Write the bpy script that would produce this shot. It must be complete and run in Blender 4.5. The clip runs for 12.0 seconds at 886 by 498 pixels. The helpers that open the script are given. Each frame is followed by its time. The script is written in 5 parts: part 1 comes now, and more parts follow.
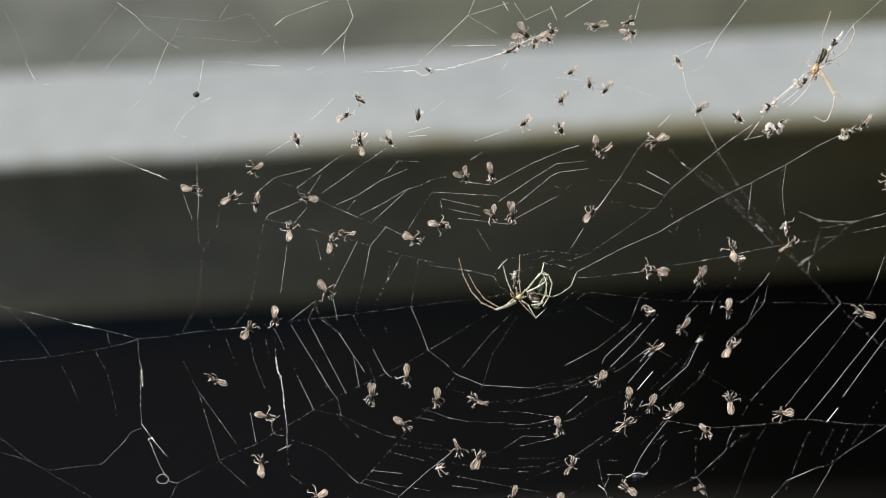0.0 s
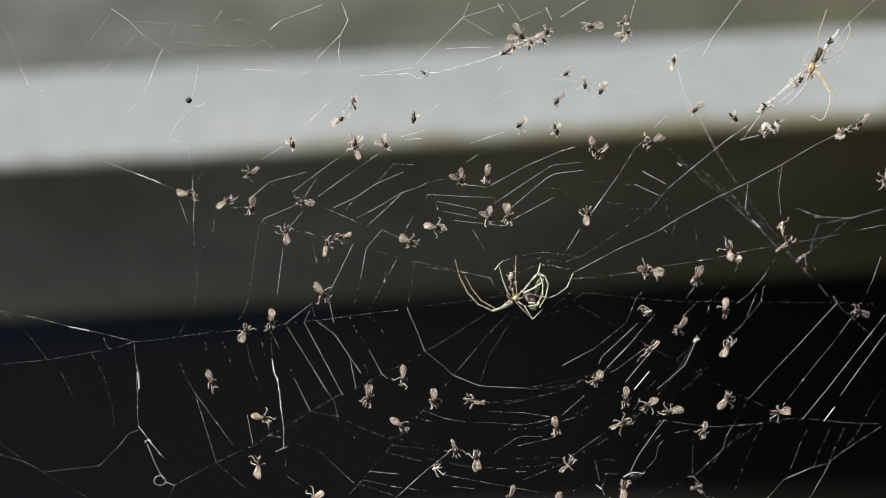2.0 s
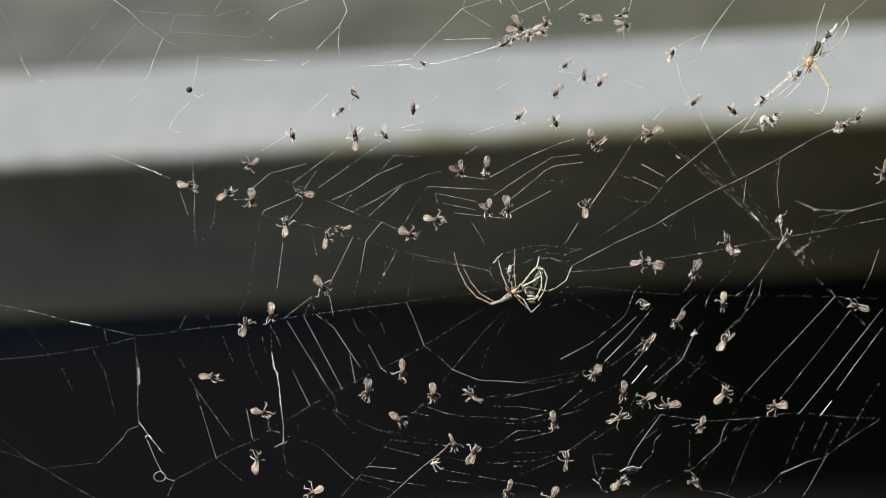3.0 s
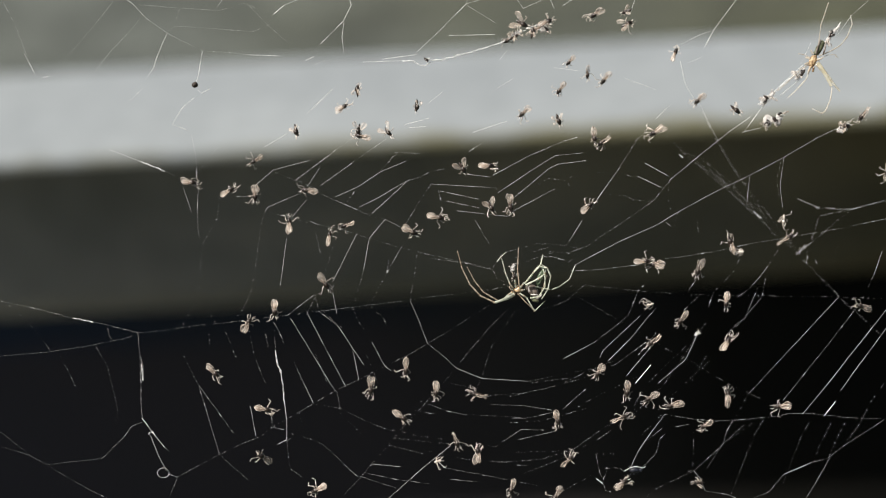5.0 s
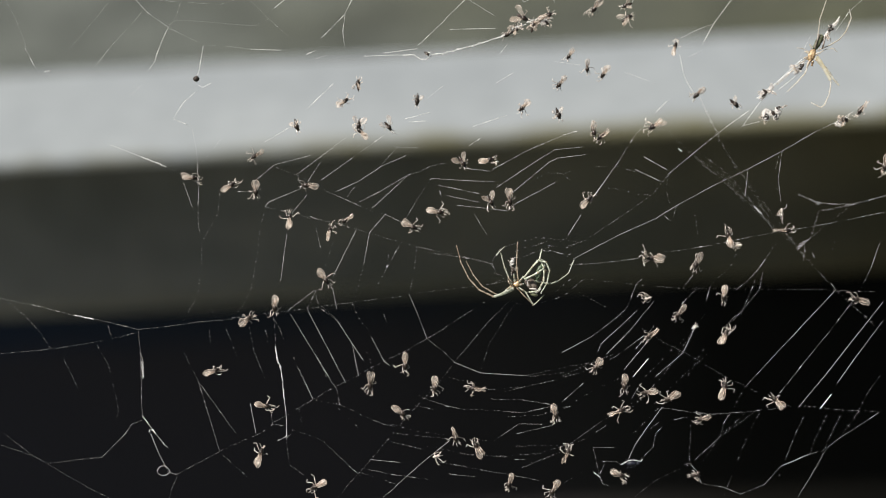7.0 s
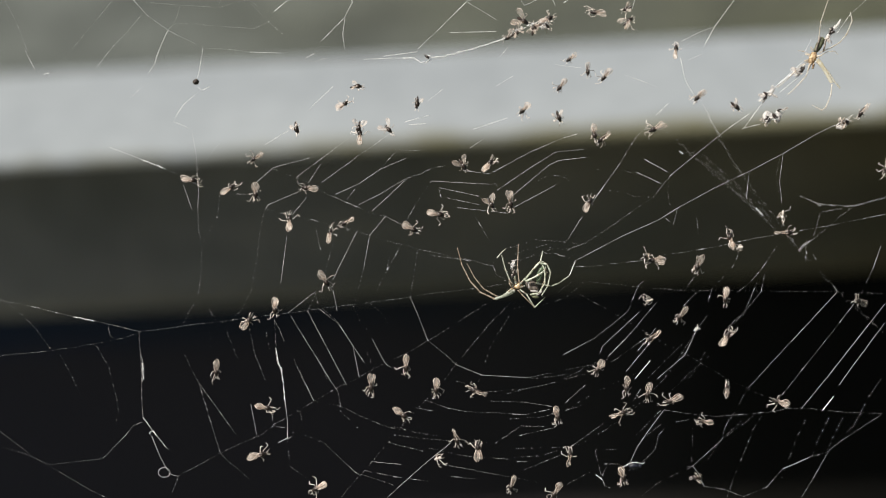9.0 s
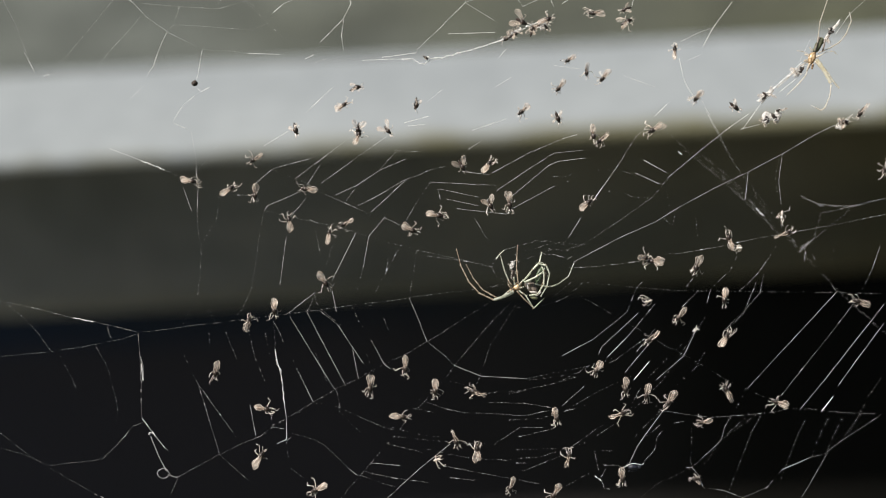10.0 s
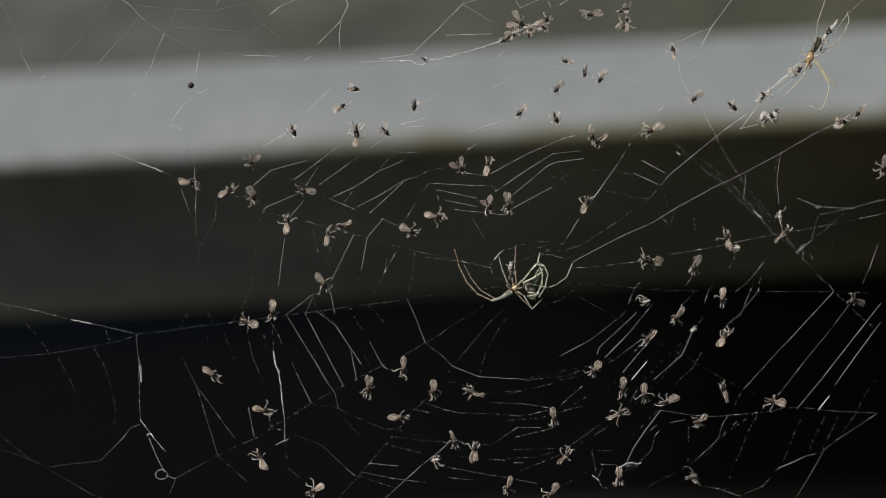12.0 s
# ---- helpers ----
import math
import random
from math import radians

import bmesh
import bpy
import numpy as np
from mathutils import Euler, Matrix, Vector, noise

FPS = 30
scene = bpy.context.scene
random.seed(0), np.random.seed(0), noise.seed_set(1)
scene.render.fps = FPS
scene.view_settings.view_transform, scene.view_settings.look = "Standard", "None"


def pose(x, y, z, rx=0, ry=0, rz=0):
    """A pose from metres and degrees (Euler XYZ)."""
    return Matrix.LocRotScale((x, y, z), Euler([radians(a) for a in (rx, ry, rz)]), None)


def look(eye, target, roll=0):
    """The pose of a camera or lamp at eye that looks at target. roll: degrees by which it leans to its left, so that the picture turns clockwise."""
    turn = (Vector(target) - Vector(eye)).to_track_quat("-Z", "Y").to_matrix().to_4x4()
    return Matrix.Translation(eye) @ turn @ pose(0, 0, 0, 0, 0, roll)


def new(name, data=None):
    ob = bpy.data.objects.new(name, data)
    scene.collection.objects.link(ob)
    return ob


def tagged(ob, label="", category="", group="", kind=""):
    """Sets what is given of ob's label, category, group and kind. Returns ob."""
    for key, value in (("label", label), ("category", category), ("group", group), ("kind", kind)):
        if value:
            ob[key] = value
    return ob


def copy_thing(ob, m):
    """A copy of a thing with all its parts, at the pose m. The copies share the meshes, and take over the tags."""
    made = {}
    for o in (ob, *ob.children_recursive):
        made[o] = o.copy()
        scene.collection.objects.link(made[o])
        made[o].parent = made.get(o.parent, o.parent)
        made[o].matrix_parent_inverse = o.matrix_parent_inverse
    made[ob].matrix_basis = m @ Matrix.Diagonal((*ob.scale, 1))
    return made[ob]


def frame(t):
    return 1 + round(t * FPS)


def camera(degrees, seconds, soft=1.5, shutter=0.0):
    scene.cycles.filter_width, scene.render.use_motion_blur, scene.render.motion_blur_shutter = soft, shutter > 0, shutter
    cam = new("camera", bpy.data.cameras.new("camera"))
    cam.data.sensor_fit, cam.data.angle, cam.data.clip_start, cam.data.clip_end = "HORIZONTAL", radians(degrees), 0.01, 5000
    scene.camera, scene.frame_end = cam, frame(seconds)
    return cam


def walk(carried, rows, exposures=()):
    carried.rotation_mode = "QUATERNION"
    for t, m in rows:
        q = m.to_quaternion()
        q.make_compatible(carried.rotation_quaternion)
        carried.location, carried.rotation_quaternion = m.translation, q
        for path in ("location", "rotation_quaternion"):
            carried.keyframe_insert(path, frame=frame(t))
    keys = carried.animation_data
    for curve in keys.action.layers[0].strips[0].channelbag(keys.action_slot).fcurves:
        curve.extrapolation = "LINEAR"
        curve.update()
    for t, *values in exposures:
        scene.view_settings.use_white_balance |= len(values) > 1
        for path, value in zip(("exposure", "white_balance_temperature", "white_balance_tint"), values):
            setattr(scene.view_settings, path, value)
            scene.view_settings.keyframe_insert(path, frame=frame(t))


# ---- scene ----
# ---- camera: a long lens on a stand, close to the silk, looking down past it at a ledge ----
cam = camera(22, 12.0, soft=1.05, shutter=0.5)
EYE, AIM = (0, -0.3655, 1.3705), (0, 0, 1.2)
CAM = look(EYE, AIM, -3.1)
REACH = 0.4033
cam.data.dof.use_dof, cam.data.dof.focus_distance, cam.data.dof.aperture_fstop = True, REACH, 12.8
walk(cam, [(0, CAM), (12, CAM)], exposures=[(0, 0.7), (11.75, 0.7), (11.9, 0.45), (12, -0.13)])

# ---- light: a high sun to one side, clear sky ----
SUN = Vector((-0.56, -0.25, 0.79)).normalized()
world = bpy.data.worlds.new("sky")
scene.world = world
world.use_nodes = True
sky = world.node_tree.nodes.new("ShaderNodeTexSky")
sky.sky_type, sky.sun_disc = "NISHITA", False
sky.sun_elevation, sky.sun_rotation = math.asin(SUN.z), math.atan2(SUN.x, SUN.y)
world.node_tree.links.new(sky.outputs[0], world.node_tree.nodes["Background"].inputs[0])
world.node_tree.nodes["Background"].inputs[1].default_value = 0.022
lamp = bpy.data.lights.new("sun", "SUN")
lamp.energy, lamp.angle, lamp.color = 5.0, radians(0.5), (1.0, 0.95, 0.88)
sun = new("sun", lamp)
sun.matrix_world = look(SUN * 20, (0, 0, 0))

# ---- materials ----
MM = 0.001


def material(name, build):
    m = bpy.data.materials.new(name)
    m.use_nodes = True
    nt = m.node_tree
    build(nt, nt.nodes["Principled BSDF"], nt.nodes["Material Output"])
    return m


def node(nt, kind, **values):
    n = nt.nodes.new("ShaderNode" + kind)
    for key, value in values.items():
        n.inputs[key].default_value = value
    return n


def noisy(nt, scale, detail=4.0, where="Object", stretch=(1, 1, 1)):
    place = nt.nodes.new("ShaderNodeTexCoord")
    mapping = node(nt, "Mapping", Scale=stretch)
    tex = node(nt, "TexNoise", Scale=scale, Detail=detail)
    nt.links.new(place.outputs[where], mapping.inputs[0])
    nt.links.new(mapping.outputs[0], tex.inputs[0])
    return tex.outputs["Fac"]


def ramp(nt, source, *stops):
    r = nt.nodes.new("ShaderNodeValToRGB")
    while len(r.color_ramp.elements) < len(stops):
        r.color_ramp.elements.new(0.5)
    for e, (at, colour) in zip(r.color_ramp.elements, stops):
        e.position, e.color = at, (*colour, 1)
    nt.links.new(source, r.inputs[0])
    return r.outputs[0]


def blend(nt, fac, a, b, how="MIX"):
    n = nt.nodes.new("ShaderNodeMix")
    n.data_type, n.blend_type = "RGBA", how
    for socket, value in ((n.inputs[0], fac), (n.inputs[6], a), (n.inputs[7], b)):
        if isinstance(value, (int, float, tuple)):
            socket.default_value = value
        else:
            nt.links.new(value, socket)
    return n.outputs[2]


def bump(nt, bsdf, source, strength, distance):
    b = node(nt, "Bump", Strength=strength, Distance=distance)
    nt.links.new(source, b.inputs["Height"])
    nt.links.new(b.outputs[0], bsdf.inputs["Normal"])


def organic(name, dark, light, scale, rough=0.5, glow_through=0.0, clear=0.0, spread=0.25):
    """Chitin, hair or silk: mottled, each piece a little lighter or darker, some light passing through."""

    def build(nt, bsdf, out):
        tint = ramp(nt, noisy(nt, scale), (0.3, dark), (0.7, light))
        info = nt.nodes.new("ShaderNodeObjectInfo")
        vary = ramp(nt, info.outputs["Random"], (0.0, (1 - spread,) * 3), (1.0, (1 + spread,) * 3))
        tint = blend(nt, 1.0, tint, vary, "MULTIPLY")
        nt.links.new(tint, bsdf.inputs["Base Color"])
        bsdf.inputs["Roughness"].default_value = rough
        bump(nt, bsdf, noisy(nt, scale * 3), 0.4, 0.05 * MM)
        last = bsdf.outputs[0]
        if glow_through:
            t = nt.nodes.new("ShaderNodeBsdfTranslucent")
            nt.links.new(tint, t.inputs[0])
            mix = node(nt, "MixShader", Fac=glow_through)
            nt.links.new(last, mix.inputs[1])
            nt.links.new(t.outputs[0], mix.inputs[2])
            last = mix.outputs[0]
        if clear:
            t = nt.nodes.new("ShaderNodeBsdfTransparent")
            mix = node(nt, "MixShader", Fac=clear)
            nt.links.new(last, mix.inputs[1])
            nt.links.new(t.outputs[0], mix.inputs[2])
            last = mix.outputs[0]
        nt.links.new(last, out.inputs[0])

    return material(name, build)


SILK = organic("silk", (0.8, 0.8, 0.79), (0.95, 0.95, 0.94), 900, 0.3, 0.2, 0.0, 0.05)
THIN_SILK = organic("thin_silk", (0.8, 0.8, 0.79), (0.95, 0.95, 0.94), 900, 0.3, 0.25, 0.35, 0.05)
WRAP = organic("wrapping_silk", (0.62, 0.57, 0.53), (0.96, 0.93, 0.9), 1400, 0.6, 0.3, 0.38, 0.05)
BODY = organic("midge_body", (0.006, 0.005, 0.004), (0.036, 0.024, 0.018), 1800, 0.35)
LEGS = organic("midge_legs", (0.5, 0.4, 0.33), (0.99, 0.95, 0.89), 2200, 0.4, 0.25, 0.0)
WING = organic("midge_wing", (0.52, 0.37, 0.27), (0.99, 0.9, 0.8), 1000, 0.3, 0.35, 0.77, 0.2)
SHELL = organic("beetle_shell", (0.008, 0.01, 0.018), (0.025, 0.028, 0.045), 900, 0.5)
SEED = organic("seed_husk", (0.015, 0.01, 0.008), (0.06, 0.045, 0.035), 2500, 0.7)
SPIDER_LEG = organic("spider_leg", (0.24, 0.26, 0.17), (0.88, 0.91, 0.79), 2100, 0.22, 0.3, 0.2)
SPIDER_SHIN = organic("spider_shin", (0.14, 0.085, 0.05), (0.74, 0.64, 0.5), 2000, 0.22, 0.35, 0.15)
SPIDER_HEAD = organic("spider_head", (0.1, 0.04, 0.015), (0.86, 0.64, 0.38), 2600, 0.2, 0.3)
SPIDER_BELLY = organic("spider_belly", (0.06, 0.04, 0.03), (0.46, 0.39, 0.33), 1300, 0.3, 0.2, 0.2)
SPIDER_GREEN = organic("spider_green", (0.04, 0.06, 0.03), (0.24, 0.32, 0.2), 2200, 0.35, 0.35, 0.4)
SPIDER_BACK = organic("spider_back", (0.03, 0.034, 0.018), (0.2, 0.21, 0.12), 1500, 0.5, 0.1)
AMBER = organic("amber_leg", (0.62, 0.5, 0.34), (0.99, 0.98, 0.94), 2300, 0.25, 0.45, 0.35)
AMBER_THIGH = organic("amber_thigh", (0.8, 0.68, 0.4), (0.98, 0.93, 0.76), 1500, 0.25, 0.4, 0.68)


def coping(nt, bsdf, out):
    grit = noisy(nt, 60, 8)
    stain = noisy(nt, 7, 6, "Object", (0.6, 1, 1))
    colour = blend(nt, 0.35, ramp(nt, stain, (0.3, (0.181, 0.202, 0.217)), (0.7, (0.241, 0.263, 0.272))), ramp(nt, grit, (0.3, (0.152, 0.165, 0.171)), (0.7, (0.274, 0.293, 0.302))))
    place = nt.nodes.new("ShaderNodeTexCoord")
    apart = nt.nodes.new("ShaderNodeSeparateXYZ")
    nt.links.new(place.outputs["Object"], apart.inputs[0])
    drift = nt.nodes.new("ShaderNodeMath")
    drift.operation = "MULTIPLY_ADD"
    drift.inputs[1].default_value = 0.9
    nt.links.new(apart.outputs[0], drift.inputs[0])
    nt.links.new(noisy(nt, 26, 4), drift.inputs[2])
    edge = nt.nodes.new("ShaderNodeMath")
    edge.operation = "MULTIPLY_ADD"
    edge.inputs[1].default_value = -30.0
    nt.links.new(apart.outputs[1], edge.inputs[0])
    nt.links.new(drift.outputs[0], edge.inputs[2])
    strip = nt.nodes.new("ShaderNodeMath")
    strip.operation = "MULTIPLY_ADD"
    strip.inputs[1].default_value, strip.inputs[2].default_value = 2.6, -5.1
    nt.links.new(edge.outputs[0], strip.inputs[0])
    lichen = ramp(nt, strip.outputs[0], (0.0, (0, 0, 0)), (1.0, (1, 1, 1)))
    colour = blend(nt, lichen, colour, (0.11, 0.105, 0.06, 1))
    nt.links.new(colour, bsdf.inputs["Base Color"])
    bsdf.inputs["Roughness"].default_value = 0.85
    bump(nt, bsdf, grit, 0.3, 0.001)


def weathered(nt, bsdf, out):
    grit = noisy(nt, 50, 8)
    blotch = noisy(nt, 9, 6, "Object", (0.5, 1, 1))
    colour = blend(nt, 0.6, ramp(nt, grit, (0.3, (0.117, 0.117, 0.105)), (0.7, (0.191, 0.191, 0.172))),
                   ramp(nt, blotch, (0.3, (0.0862, 0.0862, 0.0708)), (0.7, (0.203, 0.203, 0.185))))
    place = nt.nodes.new("ShaderNodeTexCoord")
    apart = nt.nodes.new("ShaderNodeSeparateXYZ")
    nt.links.new(place.outputs["Object"], apart.inputs[0])
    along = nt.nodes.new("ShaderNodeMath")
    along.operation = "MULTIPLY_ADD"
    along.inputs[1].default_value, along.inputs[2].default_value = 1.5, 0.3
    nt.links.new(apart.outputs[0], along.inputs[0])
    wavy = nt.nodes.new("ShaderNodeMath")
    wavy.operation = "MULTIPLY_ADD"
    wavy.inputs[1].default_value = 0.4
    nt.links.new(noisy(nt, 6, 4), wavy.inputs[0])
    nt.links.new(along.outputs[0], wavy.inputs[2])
    # Multiplies the tone: lighter grey at left, darker olive towards the right.
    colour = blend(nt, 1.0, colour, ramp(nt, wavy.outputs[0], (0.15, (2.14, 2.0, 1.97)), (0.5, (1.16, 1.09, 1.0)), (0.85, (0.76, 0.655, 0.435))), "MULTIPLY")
    patch = noisy(nt, 17, 3, "Object", (0.45, 1, 1))
    colour = blend(nt, 1.0, colour, ramp(nt, patch, (0.36, (0.86, 0.88, 0.88)), (0.5, (1.0, 1.0, 1.0)), (0.64, (1.22, 1.18, 1.1))), "MULTIPLY")
    nt.links.new(colour, bsdf.inputs["Base Color"])
    bsdf.inputs["Roughness"].default_value = 0.9
    bsdf.inputs["Specular IOR Level"].default_value = 0.1
    bump(nt, bsdf, grit, 0.4, 0.001)


def dark_face(nt, bsdf, out):
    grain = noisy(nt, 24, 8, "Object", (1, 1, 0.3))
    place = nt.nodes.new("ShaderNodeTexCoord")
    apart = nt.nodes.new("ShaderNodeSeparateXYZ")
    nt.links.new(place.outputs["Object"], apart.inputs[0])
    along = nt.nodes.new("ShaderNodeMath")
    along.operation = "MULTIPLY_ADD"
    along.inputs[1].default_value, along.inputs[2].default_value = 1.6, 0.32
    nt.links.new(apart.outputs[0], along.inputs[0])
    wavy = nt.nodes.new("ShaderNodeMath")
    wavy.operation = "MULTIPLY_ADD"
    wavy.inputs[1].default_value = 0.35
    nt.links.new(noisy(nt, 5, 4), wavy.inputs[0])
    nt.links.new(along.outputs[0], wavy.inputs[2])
    # Shade below the ledge put into the colour: dark at left, near-black at right.
    face_tone = ramp(nt, wavy.outputs[0], (0.1, (0.068, 0.0625, 0.073)), (0.42, (0.064, 0.0565, 0.061)), (0.6, (0.04, 0.0366, 0.034)), (0.74, (0.0098, 0.0092, 0.0075)), (0.9, (0.0036, 0.0034, 0.003)))
    # Bluish band under the course: sky light painted into the wall's colour.
    blue_band = ramp(nt, wavy.outputs[0], (0.1, (0.034, 0.05, 0.088)), (0.36, (0.034, 0.042, 0.06)), (0.58, (0.036, 0.036, 0.04)), (0.78, (0.0026, 0.0026, 0.0026)))
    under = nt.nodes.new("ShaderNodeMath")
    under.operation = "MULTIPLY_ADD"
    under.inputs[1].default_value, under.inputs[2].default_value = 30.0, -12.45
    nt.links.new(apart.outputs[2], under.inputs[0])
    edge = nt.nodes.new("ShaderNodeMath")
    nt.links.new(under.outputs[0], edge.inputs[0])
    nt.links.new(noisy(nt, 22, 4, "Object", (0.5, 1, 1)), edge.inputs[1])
    banded = blend(nt, ramp(nt, edge.outputs[0], (0.3, (0, 0, 0)), (0.8, (1, 1, 1))), face_tone, blue_band)
    colour = blend(nt, 0.8, ramp(nt, grain, (0.3, (0.00152, 0.00152, 0.00152)), (0.75, (0.0076, 0.0076, 0.00684))), banded)
    nt.links.new(colour, bsdf.inputs["Base Color"])
    bsdf.inputs["Roughness"].default_value = 0.75
    bsdf.inputs["Specular IOR Level"].default_value = 0.1
    bump(nt, bsdf, grain, 0.4, 0.001)


def earth(nt, bsdf, out):
    fine = noisy(nt, 40, 8)
    broad = noisy(nt, 1.3, 6)
    gravel = ramp(nt, fine, (0.3, (0.042, 0.047, 0.0425)), (0.7, (0.089, 0.095, 0.086)))
    moss = ramp(nt, fine, (0.3, (0.024, 0.0257, 0.0132)), (0.7, (0.057, 0.0587, 0.0355)))
    place = nt.nodes.new("ShaderNodeTexCoord")
    apart = nt.nodes.new("ShaderNodeSeparateXYZ")
    nt.links.new(place.outputs["Object"], apart.inputs[0])
    add = nt.nodes.new("ShaderNodeMath")
    add.operation = "MULTIPLY_ADD"
    add.inputs[1].default_value, add.inputs[2].default_value = 0.45, 0.0
    nt.links.new(apart.outputs[0], add.inputs[0])
    total = nt.nodes.new("ShaderNodeMath")
    nt.links.new(add.outputs[0], total.inputs[0])
    nt.links.new(broad, total.inputs[1])
    colour = blend(nt, ramp(nt, total.outputs[0], (0.25, (0, 0, 0)), (0.85, (1, 1, 1))), gravel, moss)
    colour = blend(nt, 1.0, colour, ramp(nt, noisy(nt, 5, 9), (0.25, (0.5, 0.53, 0.5)), (0.75, (1.45, 1.47, 1.45))), "MULTIPLY")
    nt.links.new(colour, bsdf.inputs["Base Color"])
    bsdf.inputs["Roughness"].default_value = 0.95
    bump(nt, bsdf, fine, 0.6, 0.01)


COPING, CONCRETE, DARK_FACE, EARTH = (material(n, f) for n, f in (
    ("pale_concrete", coping), ("weathered_concrete", weathered), ("near_black_wall", dark_face), ("mossy_ground", earth)))

# ---- mesh helpers ----


def mesh_of(name, verts, faces, mat, smooth=True):
    me = bpy.data.meshes.new(name)
    me.from_pydata([tuple(v) for v in verts], [], faces)
    me.materials.append(mat)
    if smooth:
        me.polygons.foreach_set("use_smooth", [True] * len(me.polygons))
    me.update()
    return me


def part(name, data, parent, label=""):
    ob = new(name, data)
    ob.parent = parent
    return tagged(ob, label)


def tube(path, radii, sides=6):
    """Verts and faces of a closed round tube along a path."""
    path, radii = np.asarray(path, float), np.broadcast_to(radii, len(path))
    ahead = np.gradient(path, axis=0)
    ahead /= np.linalg.norm(ahead, axis=1)[:, None] + 1e-12
    up = np.array((0.05, 0.1, 1.0))
    side = np.cross(ahead, up)
    side /= np.linalg.norm(side, axis=1)[:, None] + 1e-12
    over = np.cross(side, ahead)
    turn = np.linspace(0, 2 * np.pi, sides, endpoint=False)
    ring = np.cos(turn)[None, :, None] * side[:, None] + np.sin(turn)[None, :, None] * over[:, None]
    verts = (path[:, None] + ring * radii[:, None, None]).reshape(-1, 3)
    n, faces = len(path), []
    for i in range(n - 1):
        for j in range(sides):
            k = (j + 1) % sides
            faces.append((i * sides + j, i * sides + k, (i + 1) * sides + k, (i + 1) * sides + j))
    faces += [tuple(range(sides))[::-1], tuple((n - 1) * sides + j for j in range(sides))]
    return verts, faces


def joined(*pieces):
    verts, faces, base = [], [], 0
    for v, f in pieces:
        verts.append(np.asarray(v, float))
        faces += [tuple(i + base for i in face) for face in f]
        base += len(v)
    return np.concatenate(verts), faces


def smooth_path(points, step):
    """A rounded path through a few joints."""
    p = np.asarray(points, float)
    if len(p) == 2:
        n = max(3, int(np.linalg.norm(p[1] - p[0]) / step))
        return p[0] + (p[1] - p[0]) * np.linspace(0, 1, n)[:, None]
    q = np.concatenate([[2 * p[0] - p[1]], p, [2 * p[-1] - p[-2]]])
    out = []
    for a, b, c, d in zip(q, q[1:], q[2:], q[3:]):
        n = max(3, int(np.linalg.norm(c - b) / step))
        u = np.linspace(0, 1, n, endpoint=False)[:, None]
        out.append(0.5 * (2 * b + (c - a) * u + (2 * a - 5 * b + 4 * c - d) * u ** 2 + (3 * b - a - 3 * c + d) * u ** 3))
    return np.concatenate(out + [p[-1:]])


def jointed_path(points, step):
    """A path with nearly straight limbs and softly rounded joints."""
    p = np.asarray(points, float)
    for _ in range(2):
        q = [p[:1]]
        for a, b in zip(p, p[1:]):
            cut = min(0.25, 0.12 / (np.linalg.norm(b - a) + 1e-9))
            q.append(np.array([a + (b - a) * cut, b - (b - a) * cut]))
        p = np.concatenate(q + [p[-1:]])
    return straight_path(p, step)


def straight_path(points, step):
    p = np.asarray(points, float)
    out = []
    for a, b in zip(p, p[1:]):
        n = max(2, int(np.linalg.norm(b - a) / step))
        out.append(a + (b - a) * np.linspace(0, 1, n, endpoint=False)[:, None])
    return np.concatenate(out + [p[-1:]])


def blob(centre, radii, turn=0.0, lump=0.0, rough_scale=1.0, rings=10, sides=14, taper=0.0):
    """An ellipsoid with its long axis along x, turned about z by so many degrees."""
    verts, faces = [], []
    spin = Euler((0, 0, radians(turn))).to_matrix()
    for i in range(rings + 1):
        a = math.pi * i / rings
        for j in range(sides):
            b = 2 * math.pi * j / sides
            slim = 1 - taper * (-math.cos(a))
            v = Vector((-math.cos(a) * radii[0], math.sin(a) * math.cos(b) * radii[1] * slim, math.sin(a) * math.sin(b) * radii[2] * slim))
            if lump:
                v *= 1 + lump * noise.noise((v + Vector(centre)) * rough_scale)
            verts.append(spin @ v + Vector(centre))
    for i in range(rings):
        for j in range(sides):
            k = (j + 1) % sides
            faces.append((i * sides + j, (i + 1) * sides + j, (i + 1) * sides + k, i * sides + k))
    return np.array(verts), faces


# ---- the setting: ground and a concrete ledge on a dark wall ----


def ground():
    n, size = 40, 600.0
    xs = np.sign(np.linspace(-1, 1, n + 1)) * np.abs(np.linspace(-1, 1, n + 1)) ** 3 * size
    verts = [(x, y, 0.02 * noise.noise((x * 0.5, y * 0.5, 0))) for y in xs for x in xs]
    faces = [(j * (n + 1) + i, j * (n + 1) + i + 1, (j + 1) * (n + 1) + i + 1, (j + 1) * (n + 1) + i) for j in range(n) for i in range(n)]
    tagged(new("ground", mesh_of("ground", verts, faces, EARTH)), "sunlit gravel and mossy olive earth beyond the rail", "ground", kind="structure")


def plank(name, size, mat, bevel, parent, at, label=""):
    bm = bmesh.new()
    bmesh.ops.create_cube(bm, size=1)
    bmesh.ops.scale(bm, vec=size, verts=bm.verts)
    bmesh.ops.bevel(bm, geom=bm.edges[:], offset=bevel, segments=3, affect="EDGES", profile=0.5)
    me = bpy.data.meshes.new(name)
    bm.to_mesh(me)
    bm.free()
    me.materials.append(mat)
    ob = part(name, me, parent, label)
    ob.location = at
    return ob


# LIP is added to shade the course, NOSE to darken its foot.
RAIL_FRONT, RAIL_BACK, RAIL_TOP, RAIL_FOOT, LIP = 0.5672, 0.6808, 0.989, 0.8872, 0.0348
NOSE = 0.022


